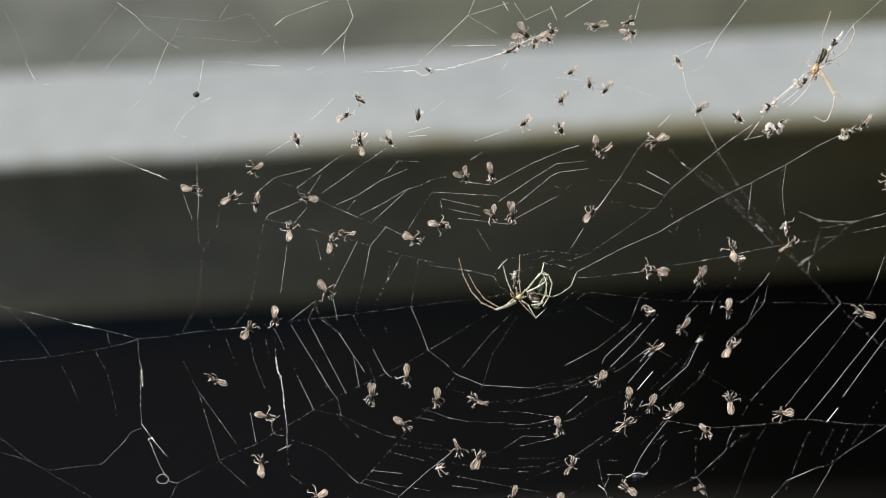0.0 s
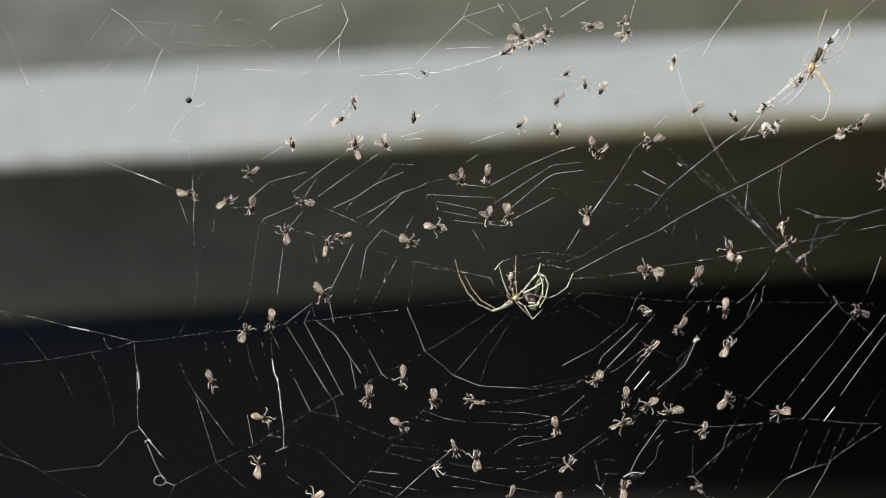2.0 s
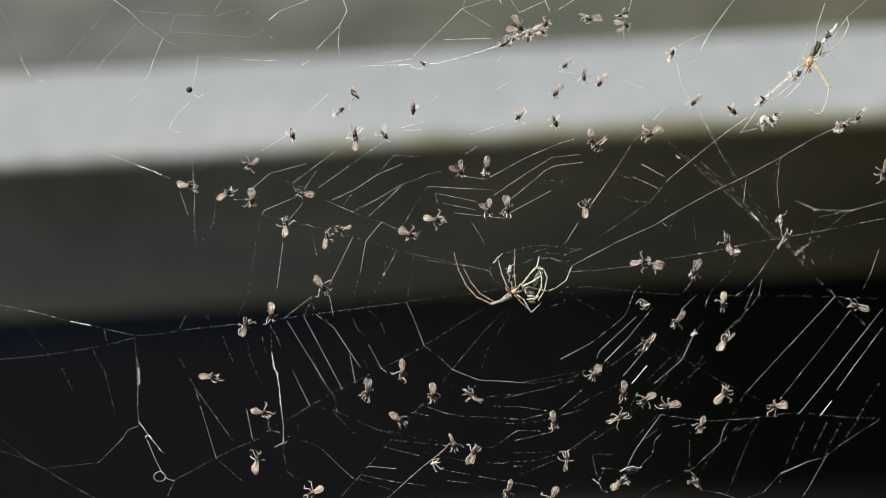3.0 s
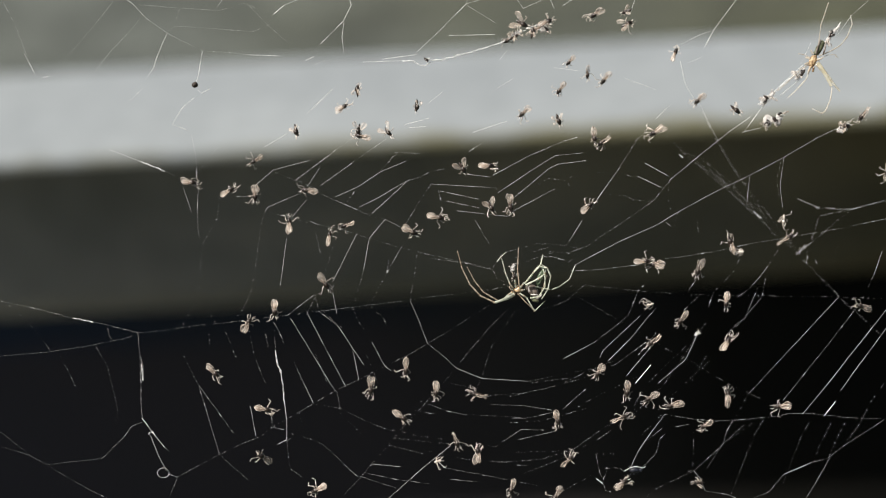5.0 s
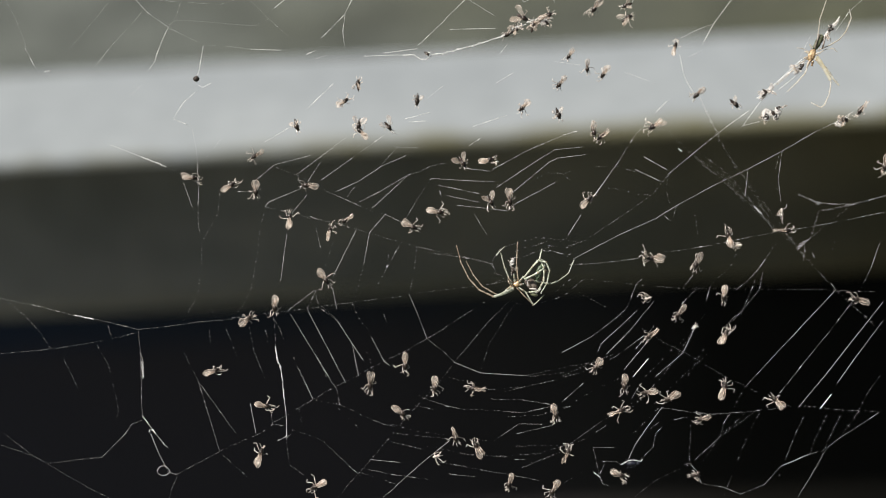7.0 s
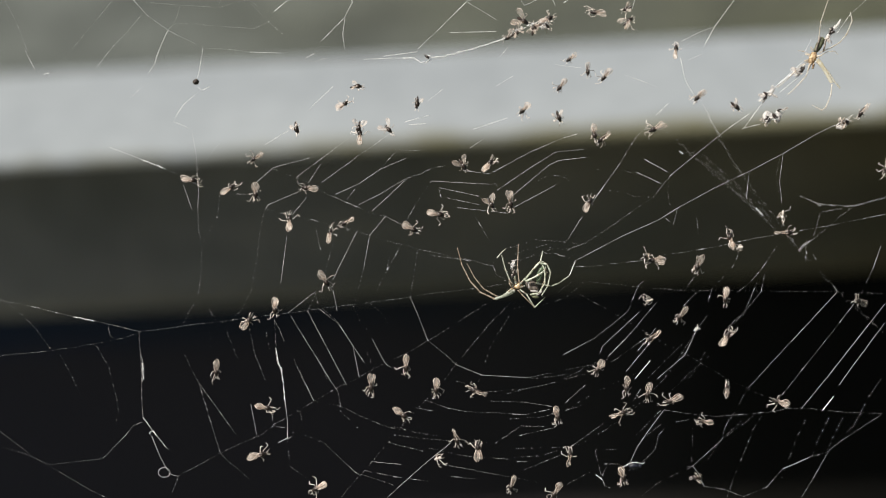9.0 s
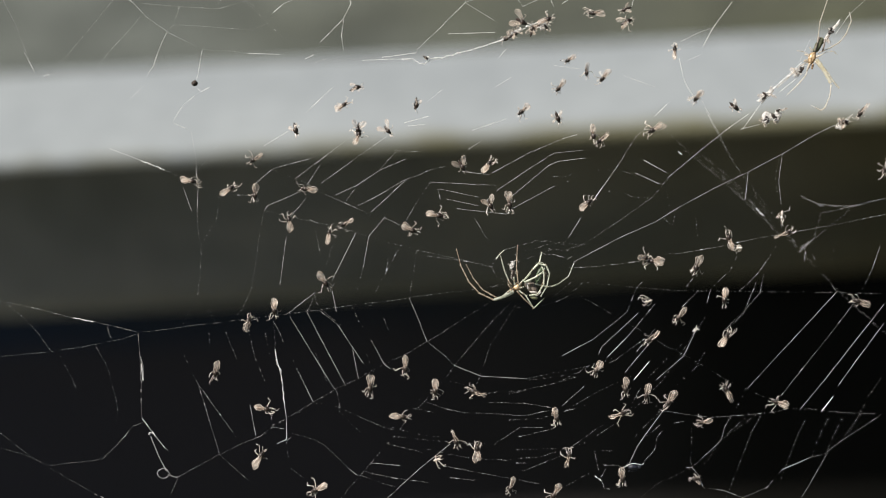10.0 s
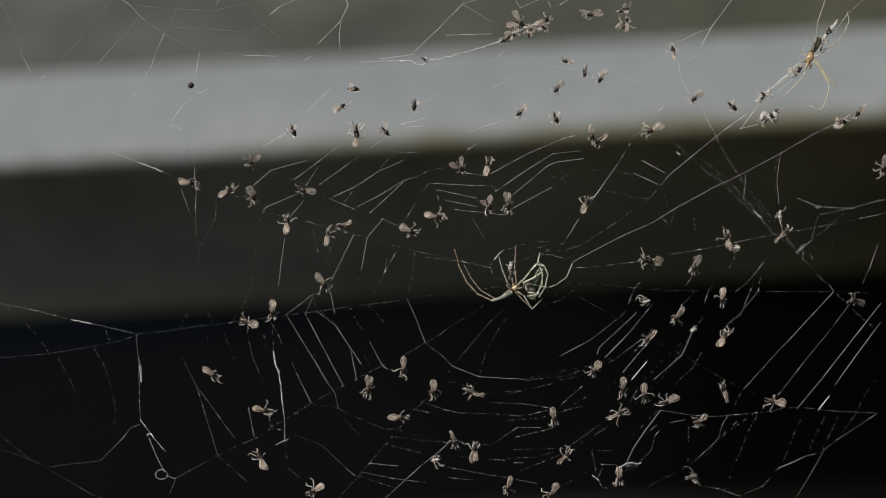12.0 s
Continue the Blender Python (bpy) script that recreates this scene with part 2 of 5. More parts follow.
def ledge():
    """A low garden wall: pale coping slabs with a small added lip, a grey course under them, a face set back below,
    near-black for the shade there.
    """
    root = tagged(new("garden_wall"), "low wall with pale sunlit concrete coping above near-black face", "wall")
    mid = (RAIL_FRONT + RAIL_BACK) / 2
    for i in range(5):
        plank("coping_slab", (1.496, RAIL_BACK - RAIL_FRONT, 0.005), COPING, 0.0015, root, (-3.1 + i * 1.5, mid, RAIL_TOP - 0.0025), "pale grey concrete coping slab")
    face = RAIL_FRONT + LIP
    outline = [(0.076, RAIL_TOP - 0.006), (0, RAIL_TOP - 0.006)]
    outline += [(NOSE * (1 - math.cos(a)), RAIL_FOOT + NOSE * (1 - math.sin(a))) for a in np.linspace(0, math.pi / 2, 12)] + [(0.076, RAIL_FOOT)]
    n, middle = len(outline), (RAIL_TOP + RAIL_FOOT) / 2
    verts = [(x, y - 0.038, z - middle) for x in (-3.75, 3.75) for y, z in outline]
    faces = [(i, (i + 1) % n, n + (i + 1) % n, n + i) for i in range(n)] + [tuple(range(n))[::-1], tuple(range(n, 2 * n))]
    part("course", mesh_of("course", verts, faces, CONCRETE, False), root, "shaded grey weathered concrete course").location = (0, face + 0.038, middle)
    plank("wall_face", (7.5, 0.04, RAIL_FOOT), DARK_FACE, 0.004, root, (0, face + 0.058, RAIL_FOOT / 2 - 0.001), "near-black wall face with the shade painted in")
    return root


ground()
ledge()

# ---- the web: its own plane, square to the lens, in millimetres from the hub ----
WEB = CAM @ Matrix.Translation((14.1 * MM, -7.4 * MM, -REACH))
orb_web = tagged(new("orb_web"), "torn orb web of pale silk threads hung with trapped midges", "spider web")
orb_web.matrix_world = WEB
MOVING = []
STYLES = {"wisp": (0.0026, 0.6), "fine": (0.0048, 0.65), "line": (0.0102, 0.65), "bright": (0.028, 0.45), "faint": (0.02, 0.8), "beaded": (0.0016, 0.5), "tangled": (0.058, 0.7), "stout": (0.036, 0.55), "rod": (0.075, 0.2)}
THIN = ("wisp", "fine", "line", "bright", "faint", "beaded")
chance = random.Random(7)


def strand(style, *joints, depth=0.0):
    """One silk thread between its joints; thickness wavers to stand for glints, beads of glue sit on the sticky ones.
    """
    middle = np.array([(joints[0][0] + joints[-1][0]) / 2, (joints[0][1] + joints[-1][1]) / 2, depth])
    step = {"beaded": 0.05, "tangled": 0.05, "wisp": 0.08, "fine": 0.08, "faint": 0.1}.get(style, 0.2)
    path = straight_path([(x, y, depth) for x, y in joints], step) - middle
    base, waver = STYLES[style]
    seed = chance.uniform(0, 500)
    along = np.concatenate([[0], np.cumsum(np.linalg.norm(np.diff(path, axis=0), axis=1))])
    radii = np.array([base * (1 - 0.3 * waver + waver * 1.5 * noise.noise((a * 0.5, seed, 0)) + waver * 0.6 * noise.noise((a * 3, seed, 3))) for a in along])
    if style == "beaded":
        at = chance.uniform(0, 0.6)
        while at < along[-1]:
            radii += chance.uniform(0.01, 0.052) * np.exp(-((along - at) / chance.uniform(0.05, 0.085)) ** 2)
            at += chance.choice((0.45, 0.8, 1.2, 1.8, 2.8)) * chance.uniform(0.8, 1.3)
    elif style in ("wisp", "fine", "faint"):
        at = chance.uniform(0, 1.0)
        while at < along[-1]:
            radii += (0.6 if style == "wisp" else 1) * chance.uniform(0.005, 0.03) * np.exp(-((along - at) / chance.uniform(0.07, 0.16)) ** 2)
            at += chance.choice((0.8, 1.3, 2.0, 3.2)) * chance.uniform(0.8, 1.3)
    elif style == "line":
        for _ in range(int(along[-1] / 5) + 1):
            radii += chance.uniform(0.016, 0.06) * np.exp(-((along - chance.uniform(0, along[-1])) / 0.2) ** 2)
    if depth < -5:
        radii *= 0.9 if depth > -24 else 0.62 if depth > -30 else 0.36
    path[:, 2] += [0.12 * noise.noise((a * 0.15, seed, 9)) for a in along]
    pieces = [tube(path * MM, np.maximum(radii, 0.0015) * MM, 5)]
    if style == "tangled":
        for k in range(2):
            wander = path.copy()
            wander[:, 0] += [0.3 * noise.noise((a * 1.1, seed, 20 + k)) for a in along]
            wander[:, 1] += [0.3 * noise.noise((a * 1.1, seed, 40 + k)) for a in along]
            wander[:, 2] += [0.3 * noise.noise((a * 1.1, seed, 60 + k)) for a in along]
            pieces.append(tube(wander * MM, 0.034 * MM * (1 + 0.6 * np.sin(along * 7 + k)), 5))
    name = {"beaded": "beaded_thread", "tangled": "silk_tangle", "stout": "silk_cord", "rod": "silk_cord"}.get(style, "silk_thread")
    ob = part(name, mesh_of(name, *joined(*pieces), THIN_SILK if style in THIN else SILK), orb_web)
    ob.location = middle * MM
    MOVING.append((ob, middle))


def loop(x, y, r):
    turn = np.linspace(0.4, 2 * np.pi + 0.4, 30)
    path = np.stack([r * 1.05 * np.cos(turn), r * 0.85 * np.sin(turn), 0.1 * np.sin(turn * 2)], 1)
    ob = part("silk_loop", mesh_of("silk_loop", *tube(path * MM, 0.032 * MM, 5), SILK), orb_web)
    ob.location = (x * MM, y * MM, 0)
    MOVING.append((ob, np.array((x, y, 0.0))))


strand("stout", (-71.7, 51.0), (-68.5, 48.7))
strand("bright", (-68.5, 48.7), (-66.7, 46.7))
strand("line", (-66.7, 46.7), (-62.5, 43.7), (-56.5, 40.7))
strand("fine", (-67.5, 48.7), (-60.5, 48.1), (-53.5, 47.7), (-48.5, 49.1), (-47.0, 48.0))
strand("line", (-67.5, 46.5), (-69.7, 43.9), (-72.5, 41.0), (-75.7, 37.0))
strand("fine", (-71.7, 50.3), (-75.5, 45.5), (-81.5, 38.5))
strand("fine", (-62.8, 44.0), (-61.3, 45.0), (-57.5, 44.8), (-47.5, 44.0), (-44.7, 45.3))
strand("stout", (-62.8, 43.7), (-63.5, 42.3), (-64.8, 39.0), (-65.0, 38.0), (-66.1, 36.5))
strand("line", (-66.9, 34.5), (-69.3, 32.3))
strand("stout", (-56.5, 40.7), (-57.2, 36.5), (-57.7, 35.0))
strand("stout", (-57.3, 33.9), (-56.7, 33.4), (-55.2, 34.2))
strand("stout", (-58.0, 32.7), (-60.0, 31.0), (-61.3, 29.0), (-61.8, 28.0), (-59.3, 27.0))
strand("line", (-58.5, 26.5), (-57.7, 22.0), (-57.5, 16.5))
strand("bright", (-57.3, 17.0), (-57.5, 13.0))
strand("beaded", (-57.5, 13.0), (-57.4, 9.5), (-56.8, 6.5), (-57.0, 1.5), (-57.5, -2.5))
strand("beaded", (-56.7, 6.8), (-54.0, 11.5), (-53.5, 16.5))
strand("fine", (-53.5, 24.5), (-57.5, 19.5))
strand("bright", (-73.0, 23.7), (-70.3, 22.7), (-67.5, 21.6))
strand("tangled", (-67.5, 21.6), (-63.2, 19.9))
strand("fine", (-63.2, 19.9), (-60.7, 18.7))
strand("stout", (-88.0, 40.5), (-86.3, 37.3))
strand("stout", (-84.7, 36.4), (-83.7, 36.6))
strand("bright", (-60.0, 17.0), (-58.5, 12.7))
strand("line", (-92.5, -2.7), (-85.5, -4.2), (-79.5, -5.8))
strand("tangled", (-79.5, -5.8), (-76.0, -6.5))
strand("line", (-76.0, -6.5), (-71.0, -7.7), (-67.9, -8.5))
strand("fine", (-91.5, -3.0), (-88.2, -5.8), (-86.0, -8.2), (-83.5, -11.7))
strand("fine", (-92.5, -12.5), (-83.5, -11.7), (-76.0, -10.5), (-71.0, -9.5), (-67.9, -8.5))
strand("fine", (-67.9, -8.5), (-63.5, -8.1), (-57.5, -7.2), (-51.5, -6.7))
strand("fine", (-51.5, -6.7), (-44.5, -5.8), (-41.5, -5.5), (-38.0, -5.0), (-35.5, -4.8))
strand("fine", (-35.5, -4.8), (-30.0, -4.1), (-27.0, -3.7), (-22.5, -3.2), (-19.8, -2.8))
strand("wisp", (-19.8, -2.8), (-13.5, -2.0), (-6.5, -1.2), (-2.5, -0.5))
strand("beaded", (-60.3, -7.5), (-59.0, -5.0), (-57.5, -2.6))
strand("beaded", (-55.5, -4.7), (-54.1, -7.2))
strand("line", (-68.1, -8.7), (-67.8, -12.5), (-67.6, -18.0))
strand("bright", (-67.8, -12.5), (-67.2, -14.3), (-67.2, -16.0), (-67.6, -17.5))
strand("tangled", (-67.5, -14.0), (-67.3, -17.0))
strand("line", (-67.6, -18.0), (-67.6, -21.0), (-67.4, -23.5))
strand("tangled", (-67.4, -23.7), (-66.3, -25.1))
strand("bright", (-66.3, -25.1), (-65.3, -26.5))
strand("stout", (-65.3, -26.5), (-63.8, -28.3))
strand("tangled", (-63.8, -28.3), (-63.5, -28.7))
strand("bright", (-63.5, -28.7), (-62.8, -29.3))
strand("tangled", (-66.3, -26.5), (-66.1, -26.1), (-65.5, -26.0), (-65.0, -26.9))
strand("stout", (-65.9, -26.8), (-64.5, -30.3), (-63.1, -33.0))
loop(-63.7, -33.3, 1.0)
strand("bright", (-62.9, -33.5), (-61.2, -34.1))
strand("line", (-67.4, -24.3), (-69.3, -25.0), (-70.5, -26.7), (-74.5, -30.7))
strand("fine", (-74.5, -30.7), (-79.5, -31.2), (-84.3, -31.8))
strand("fine", (-92.5, -26.0), (-87.0, -30.3), (-84.3, -31.8), (-81.5, -33.5), (-76.0, -36.7))
strand("fine", (-92.5, -28.5), (-88.5, -29.7), (-87.0, -30.3))
strand("fine", (-61.2, -34.1), (-53.7, -30.1), (-50.0, -28.3), (-46.3, -26.8), (-44.2, -25.2))
strand("fine", (-44.2, -25.2), (-42.2, -24.2), (-39.0, -22.3), (-36.8, -21.0), (-32.5, -18.5), (-28.5, -16.7))
strand("fine", (-28.5, -16.7), (-24.2, -14.5), (-20.0, -12.5), (-16.3, -10.3), (-13.5, -8.7))
strand("wisp", (-13.5, -8.7), (-6.5, -4.3), (-2.5, -1.5))
strand("beaded", (-61.2, -34.3), (-62.2, -36.5))
strand("line", (-57.4, -17.7), (-53.7, -30.0))
strand("line", (-57.4, -17.7), (-50.7, -27.0))
strand("beaded", (-60.0, -12.5), (-58.7, -15.3), (-57.5, -17.5))
strand("fine", (-53.7, -30.1), (-49.9, -33.5), (-48.5, -34.7))
strand("beaded", (-75.5, -11.0), (-73.5, -14.5), (-72.0, -20.5), (-71.7, -23.0), (-72.2, -24.2))
strand("beaded", (-82.0, -12.5), (-80.3, -15.5), (-78.5, -19.5))
strand("line", (-73.5, -7.5), (-73.2, -9.0), (-72.7, -9.5))
strand("beaded", (-55.5, -8.5), (-55.3, -11.5))
strand("bright", (-48.2, -21.5), (-47.2, -26.8))
strand("line", (-44.5, -22.7), (-44.2, -25.3))
strand("line", (-44.2, -25.3), (-42.2, -25.7))
strand("tangled", (-43.7, -11.7), (-43.2, -14.5), (-42.7, -15.7))
strand("tangled", (-42.8, -15.0), (-42.5, -17.5))
strand("tangled", (-42.5, -17.5), (-42.1, -21.0))
strand("stout", (-42.1, -21.0), (-41.7, -24.2))
strand("stout", (-41.7, -24.2), (-41.7, -27.5), (-43.3, -28.3))
strand("bright", (-41.7, -27.8), (-41.0, -27.2))
strand("fine", (-44.0, -6.7), (-43.8, -9.0), (-43.7, -11.5))
strand("beaded", (-41.7, -28.0), (-41.2, -32.5), (-38.5, -34.5))
strand("line", (-44.0, -6.7), (-43.0, -8.5), (-42.2, -10.5))
strand("bright", (-41.0, -6.0), (-34.0, -17.5))
strand("line", (-34.0, -17.5), (-32.7, -19.3), (-32.2, -22.0))
strand("bright", (-38.0, -5.2), (-31.2, -18.2))
strand("fine", (-35.3, -4.8), (-32.0, -7.7))
strand("bright", (-32.5, -7.5), (-30.0, -11.3), (-28.9, -17.0))
strand("bright", (-30.0, -11.3), (-28.0, -14.3))
strand("bright", (-26.5, -10.3), (-24.3, -14.5), (-23.2, -15.3))
strand("beaded", (-30.0, -4.2), (-28.5, -7.5), (-27.0, -9.0))
strand("beaded", (-27.0, -3.8), (-24.5, -6.0), (-23.5, -8.5))
strand("bright", (-19.8, -2.8), (-18.2, -6.5), (-16.7, -10.5))
strand("line", (-16.7, -10.5), (-13.5, -13.0), (-11.7, -14.8))
strand("bright", (-39.5, -15.7), (-37.0, -21.0))
strand("bright", (-41.5, -5.5), (-36.7, -1.8))
strand("line", (-38.0, -5.1), (-36.5, -2.0))
strand("line", (-36.7, -1.8), (-36.0, -4.8))
strand("bright", (-33.5, -1.5), (-32.8, -5.2))
strand("line", (-36.0, -4.8), (-32.5, -7.5))
strand("fine", (-32.2, -22.0), (-28.0, -24.0), (-24.5, -25.5), (-22.5, -26.0))
strand("beaded", (-36.5, -21.2), (-32.2, -22.0))
strand("beaded", (-39.5, -22.5), (-39.0, -25.0))
strand("beaded", (-41.2, -26.3), (-37.2, -27.5), (-35.0, -28.5))
strand("line", (-35.0, -28.5), (-30.0, -33.3), (-28.5, -34.5))
strand("bright", (-22.2, -36.7), (-17.5, -32.5), (-12.5, -28.5))
strand("beaded", (-31.0, -36.7), (-28.5, -34.0), (-25.3, -30.3), (-21.0, -25.3))
strand("beaded", (-21.0, -25.3), (-18.0, -22.0), (-15.0, -19.0), (-11.7, -14.8))
strand("fine", (-11.7, -14.8), (-5.5, -7.5), (-2.0, -4.0))
strand("bright", (-26.7, -31.8), (-21.5, -32.3))
strand("line", (-28.0, -33.3), (-22.5, -34.5), (-16.5, -35.3))
strand("fine", (-28.5, -34.0), (-22.0, -36.2))
strand("line", (-14.5, -32.3), (-4.5, -34.2))
strand("line", (-12.5, -34.5), (-8.0, -35.0))
strand("line", (-18.0, -20.7), (-13.0, -22.5), (-10.0, -23.1))
strand("fine", (-10.0, -23.1), (-4.5, -23.3), (0.5, -23.7))
strand("beaded", (-23.2, -25.5), (-19.0, -26.7), (-13.5, -27.5))
strand("beaded", (-22.5, -27.2), (-15.5, -28.0), (-9.5, -28.5), (-4.5, -28.7))
strand("line", (-19.0, -22.3), (-15.5, -23.0))
strand("bright", (-11.7, -14.8), (-7.0, -16.7), (1.2, -17.2))
strand("beaded", (1.2, -17.2), (8.5, -15.7), (12.5, -15.0))
strand("fine", (-12.5, -17.5), (-8.5, -18.5))
strand("beaded", (-5.5, -19.7), (0.5, -19.2), (5.0, -18.3), (11.5, -16.5))
strand("line", (0.5, -21.5), (5.5, -22.3))
strand("fine", (-5.5, -21.3), (0.5, -21.5))
strand("line", (-1.5, -23.7), (1.0, -23.7), (5.5, -22.7))
strand("line", (-4.5, -28.7), (0.0, -25.7), (4.0, -25.8))
strand("line", (-0.5, -27.5), (6.0, -26.0))
strand("beaded", (-1.0, -29.7), (7.5, -29.5))
strand("line", (-0.7, -32.0), (1.0, -32.0))
strand("wisp", (-1.0, -4.5), (-5.5, -11.5), (-7.0, -16.5), (-8.0, -18.5))
strand("bright", (7.5, -13.2), (13.0, -10.3))
strand("line", (13.0, -10.3), (17.5, -6.8), (19.0, -5.5), (20.8, -1.0))
strand("line", (20.8, -1.0), (21.7, -0.3))
strand("bright", (14.0, -13.0), (14.5, -11.7), (18.0, -8.5), (21.0, -5.7))
strand("bright", (15.5, -13.5), (19.5, -9.5), (21.7, -6.8))
strand("line", (21.7, -6.8), (24.0, -4.1))
strand("line", (16.0, -14.5), (17.0, -14.0), (22.5, -10.0))
strand("bright", (18.7, -16.2), (23.5, -10.5))
strand("rod", (20.3, -17.5), (23.0, -14.3))
strand("line", (7.5, -22.0), (11.5, -18.5))
strand("beaded", (7.5, -17.5), (13.5, -14.5))
strand("beaded", (8.0, -23.0), (13.5, -19.7), (20.5, -16.5))
strand("line", (8.5, -29.7), (12.7, -26.8))
strand("beaded", (12.7, -26.8), (14.5, -25.5), (20.5, -22.0))
strand("line", (20.0, -21.5), (21.5, -19.0))
strand("fine", (0.5, -33.5), (7.5, -30.7), (8.5, -30.0))
strand("beaded", (7.5, -36.5), (12.5, -33.8))
strand("line", (13.3, -30.0), (13.8, -32.5), (14.5, -35.0), (15.0, -36.5))
strand("line", (15.0, -32.5), (17.5, -32.5), (18.3, -33.1))
strand("line", (14.5, -34.7), (15.3, -33.0))
strand("beaded", (13.3, -30.0), (17.0, -30.0))
strand("bright", (19.5, -32.3), (20.8, -29.5))
strand("bright", (20.8, -29.5), (22.5, -27.0), (25.5, -23.0))
strand("line", (20.8, -33.0), (24.0, -30.0), (24.5, -27.5), (25.5, -26.5))
strand("line", (22.5, -27.5), (25.0, -25.5))
strand("tangled", (18.3, -33.1), (19.5, -32.5), (20.8, -32.5))
strand("bright", (8.5, 7.5), (10.7, 11.0))
strand("stout", (12.5, 13.5), (15.0, 17.0), (17.5, 20.5))
strand("line", (17.5, 20.5), (20.5, 25.3), (22.5, 27.0))
strand("stout", (24.0, 29.0), (26.0, 31.0))
strand("fine", (8.5, 5.5), (11.5, 6.5), (17.5, 10.5), (23.5, 14.7), (26.3, 18.2))
strand("bright", (26.3, 18.2), (31.5, 22.5), (36.5, 26.5))
strand("stout", (36.5, 26.5), (40.5, 29.3))
strand("bright", (9.5, 3.3), (17.5, 7.5), (24.3, 10.5))
strand("bright", (24.3, 10.5), (27.5, 12.5), (34.5, 16.3), (40.2, 19.0))
strand("bright", (40.2, 19.0), (46.5, 22.3), (52.5, 25.8), (56.5, 27.7))
strand("stout", (56.5, 27.7), (59.0, 29.3))
strand("line", (8.7, 2.3), (13.5, 2.5), (22.0, 3.5))
strand("line", (25.5, 4.5), (28.5, 4.8), (34.5, 5.8), (42.5, 7.5))
strand("line", (42.5, 7.5), (48.5, 8.5), (55.5, 9.7), (64.3, 11.5))
strand("wisp", (11.2, -0.2), (20.5, -1.2), (27.5, -1.8))
strand("wisp", (27.5, -1.8), (38.5, -2.0), (47.5, -2.1), (56.5, -2.2))
strand("wisp", (56.5, -2.2), (64.3, -2.5))
strand("wisp", (10.5, -2.5), (17.5, -6.5), (25.5, -11.3))
strand("beaded", (25.5, -11.3), (30.0, -13.5), (36.2, -17.3))
strand("wisp", (36.2, -17.3), (43.5, -20.7))
strand("line", (25.5, -23.0), (30.5, -23.8), (34.5, -24.2), (37.5, -24.0))
strand("line", (37.5, -24.0), (40.5, -23.8), (45.5, -23.3), (47.5, -22.8))
strand("fine", (47.5, -22.8), (51.5, -22.8), (57.5, -23.5), (64.3, -23.8))
strand("fine", (-44.0, 19.7), (-39.5, 18.0), (-36.0, 16.5))
strand("line", (-36.0, 16.0), (-31.0, 13.8), (-26.5, 11.8), (-24.0, 11.3))
strand("fine", (-45.5, 12.7), (-42.5, 12.0), (-37.5, 10.7))
strand("bright", (-37.5, 11.0), (-36.3, 10.5))
strand("fine", (-36.3, 10.5), (-32.5, 9.7), (-27.0, 8.0))
strand("beaded", (-27.0, 8.0), (-23.0, 6.8), (-18.0, 5.5))
strand("fine", (-18.0, 5.5), (-13.5, 4.5), (-5.5, 2.8))
strand("bright", (-47.5, 17.0), (-44.0, 20.0), (-37.5, 21.7))
strand("bright", (-40.0, 18.2), (-33.5, 23.0))
strand("line", (-33.5, 23.0), (-28.5, 26.5))
strand("bright", (-38.0, 17.0), (-35.7, 20.5))
strand("bright", (-35.5, 17.3), (-30.0, 21.2))
strand("line", (-30.0, 21.2), (-23.5, 25.7))
strand("bright", (-33.0, 15.2), (-29.0, 17.0), (-25.2, 19.5))
strand("bright", (-25.2, 19.5), (-20.5, 21.5))
strand("line", (-25.2, 19.5), (-22.5, 22.5), (-21.8, 23.0))
strand("line", (-22.5, 23.0), (-17.7, 22.8))
strand("line", (-31.0, 14.3), (-29.5, 16.3))
strand("bright", (-28.8, 13.4), (-25.0, 15.3), (-20.5, 18.0))
strand("bright", (-26.5, 12.3), (-23.5, 15.0), (-20.3, 18.0))
strand("line", (-20.3, 18.0), (-18.0, 18.7), (-16.0, 19.7), (-13.5, 20.2))
strand("bright", (-16.0, 17.5), (-8.0, 17.0))
strand("line", (-8.0, 17.0), (-4.5, 16.9), (-4.2, 16.3))
strand("line", (-14.7, 16.3), (-14.2, 14.3))
strand("bright", (-14.5, 16.3), (-7.5, 14.8))
strand("bright", (-13.2, 14.5), (-7.5, 13.3))
strand("bright", (-11.3, 12.8), (-2.5, 11.8))
strand("line", (-2.5, 11.8), (-1.3, 12.5))
strand("line", (-50.5, 15.4), (-48.0, 15.4))
strand("bright", (-45.5, 12.7), (-45.0, 13.5), (-39.5, 15.8))
strand("beaded", (-45.8, 12.0), (-46.5, 8.5), (-47.0, 4.5), (-48.0, -1.5), (-49.5, -4.5))
strand("beaded", (-49.5, -4.5), (-51.5, -6.7))
strand("bright", (-41.7, 8.0), (-42.8, -0.3))
strand("bright", (-38.2, 14.7), (-40.7, 11.7))
strand("line", (-36.5, 9.0), (-35.7, 5.5))
strand("bright", (-29.3, 8.7), (-33.5, 0.3))
strand("beaded", (-33.5, 6.5), (-35.0, 1.5))
strand("bright", (-27.0, 8.0), (-24.2, 11.3))
strand("bright", (-24.2, 11.3), (-21.5, 10.0))
strand("bright", (-27.0, 8.0), (-28.0, 2.5))
strand("beaded", (-28.0, 2.5), (-29.7, -4.0))
strand("line", (-23.5, 4.5), (-23.9, 1.8))
strand("line", (-23.9, 1.8), (-21.3, 6.5))
strand("beaded", (-23.9, 1.8), (-26.5, -3.0))
strand("line", (-20.5, 10.5), (-18.7, 13.5))
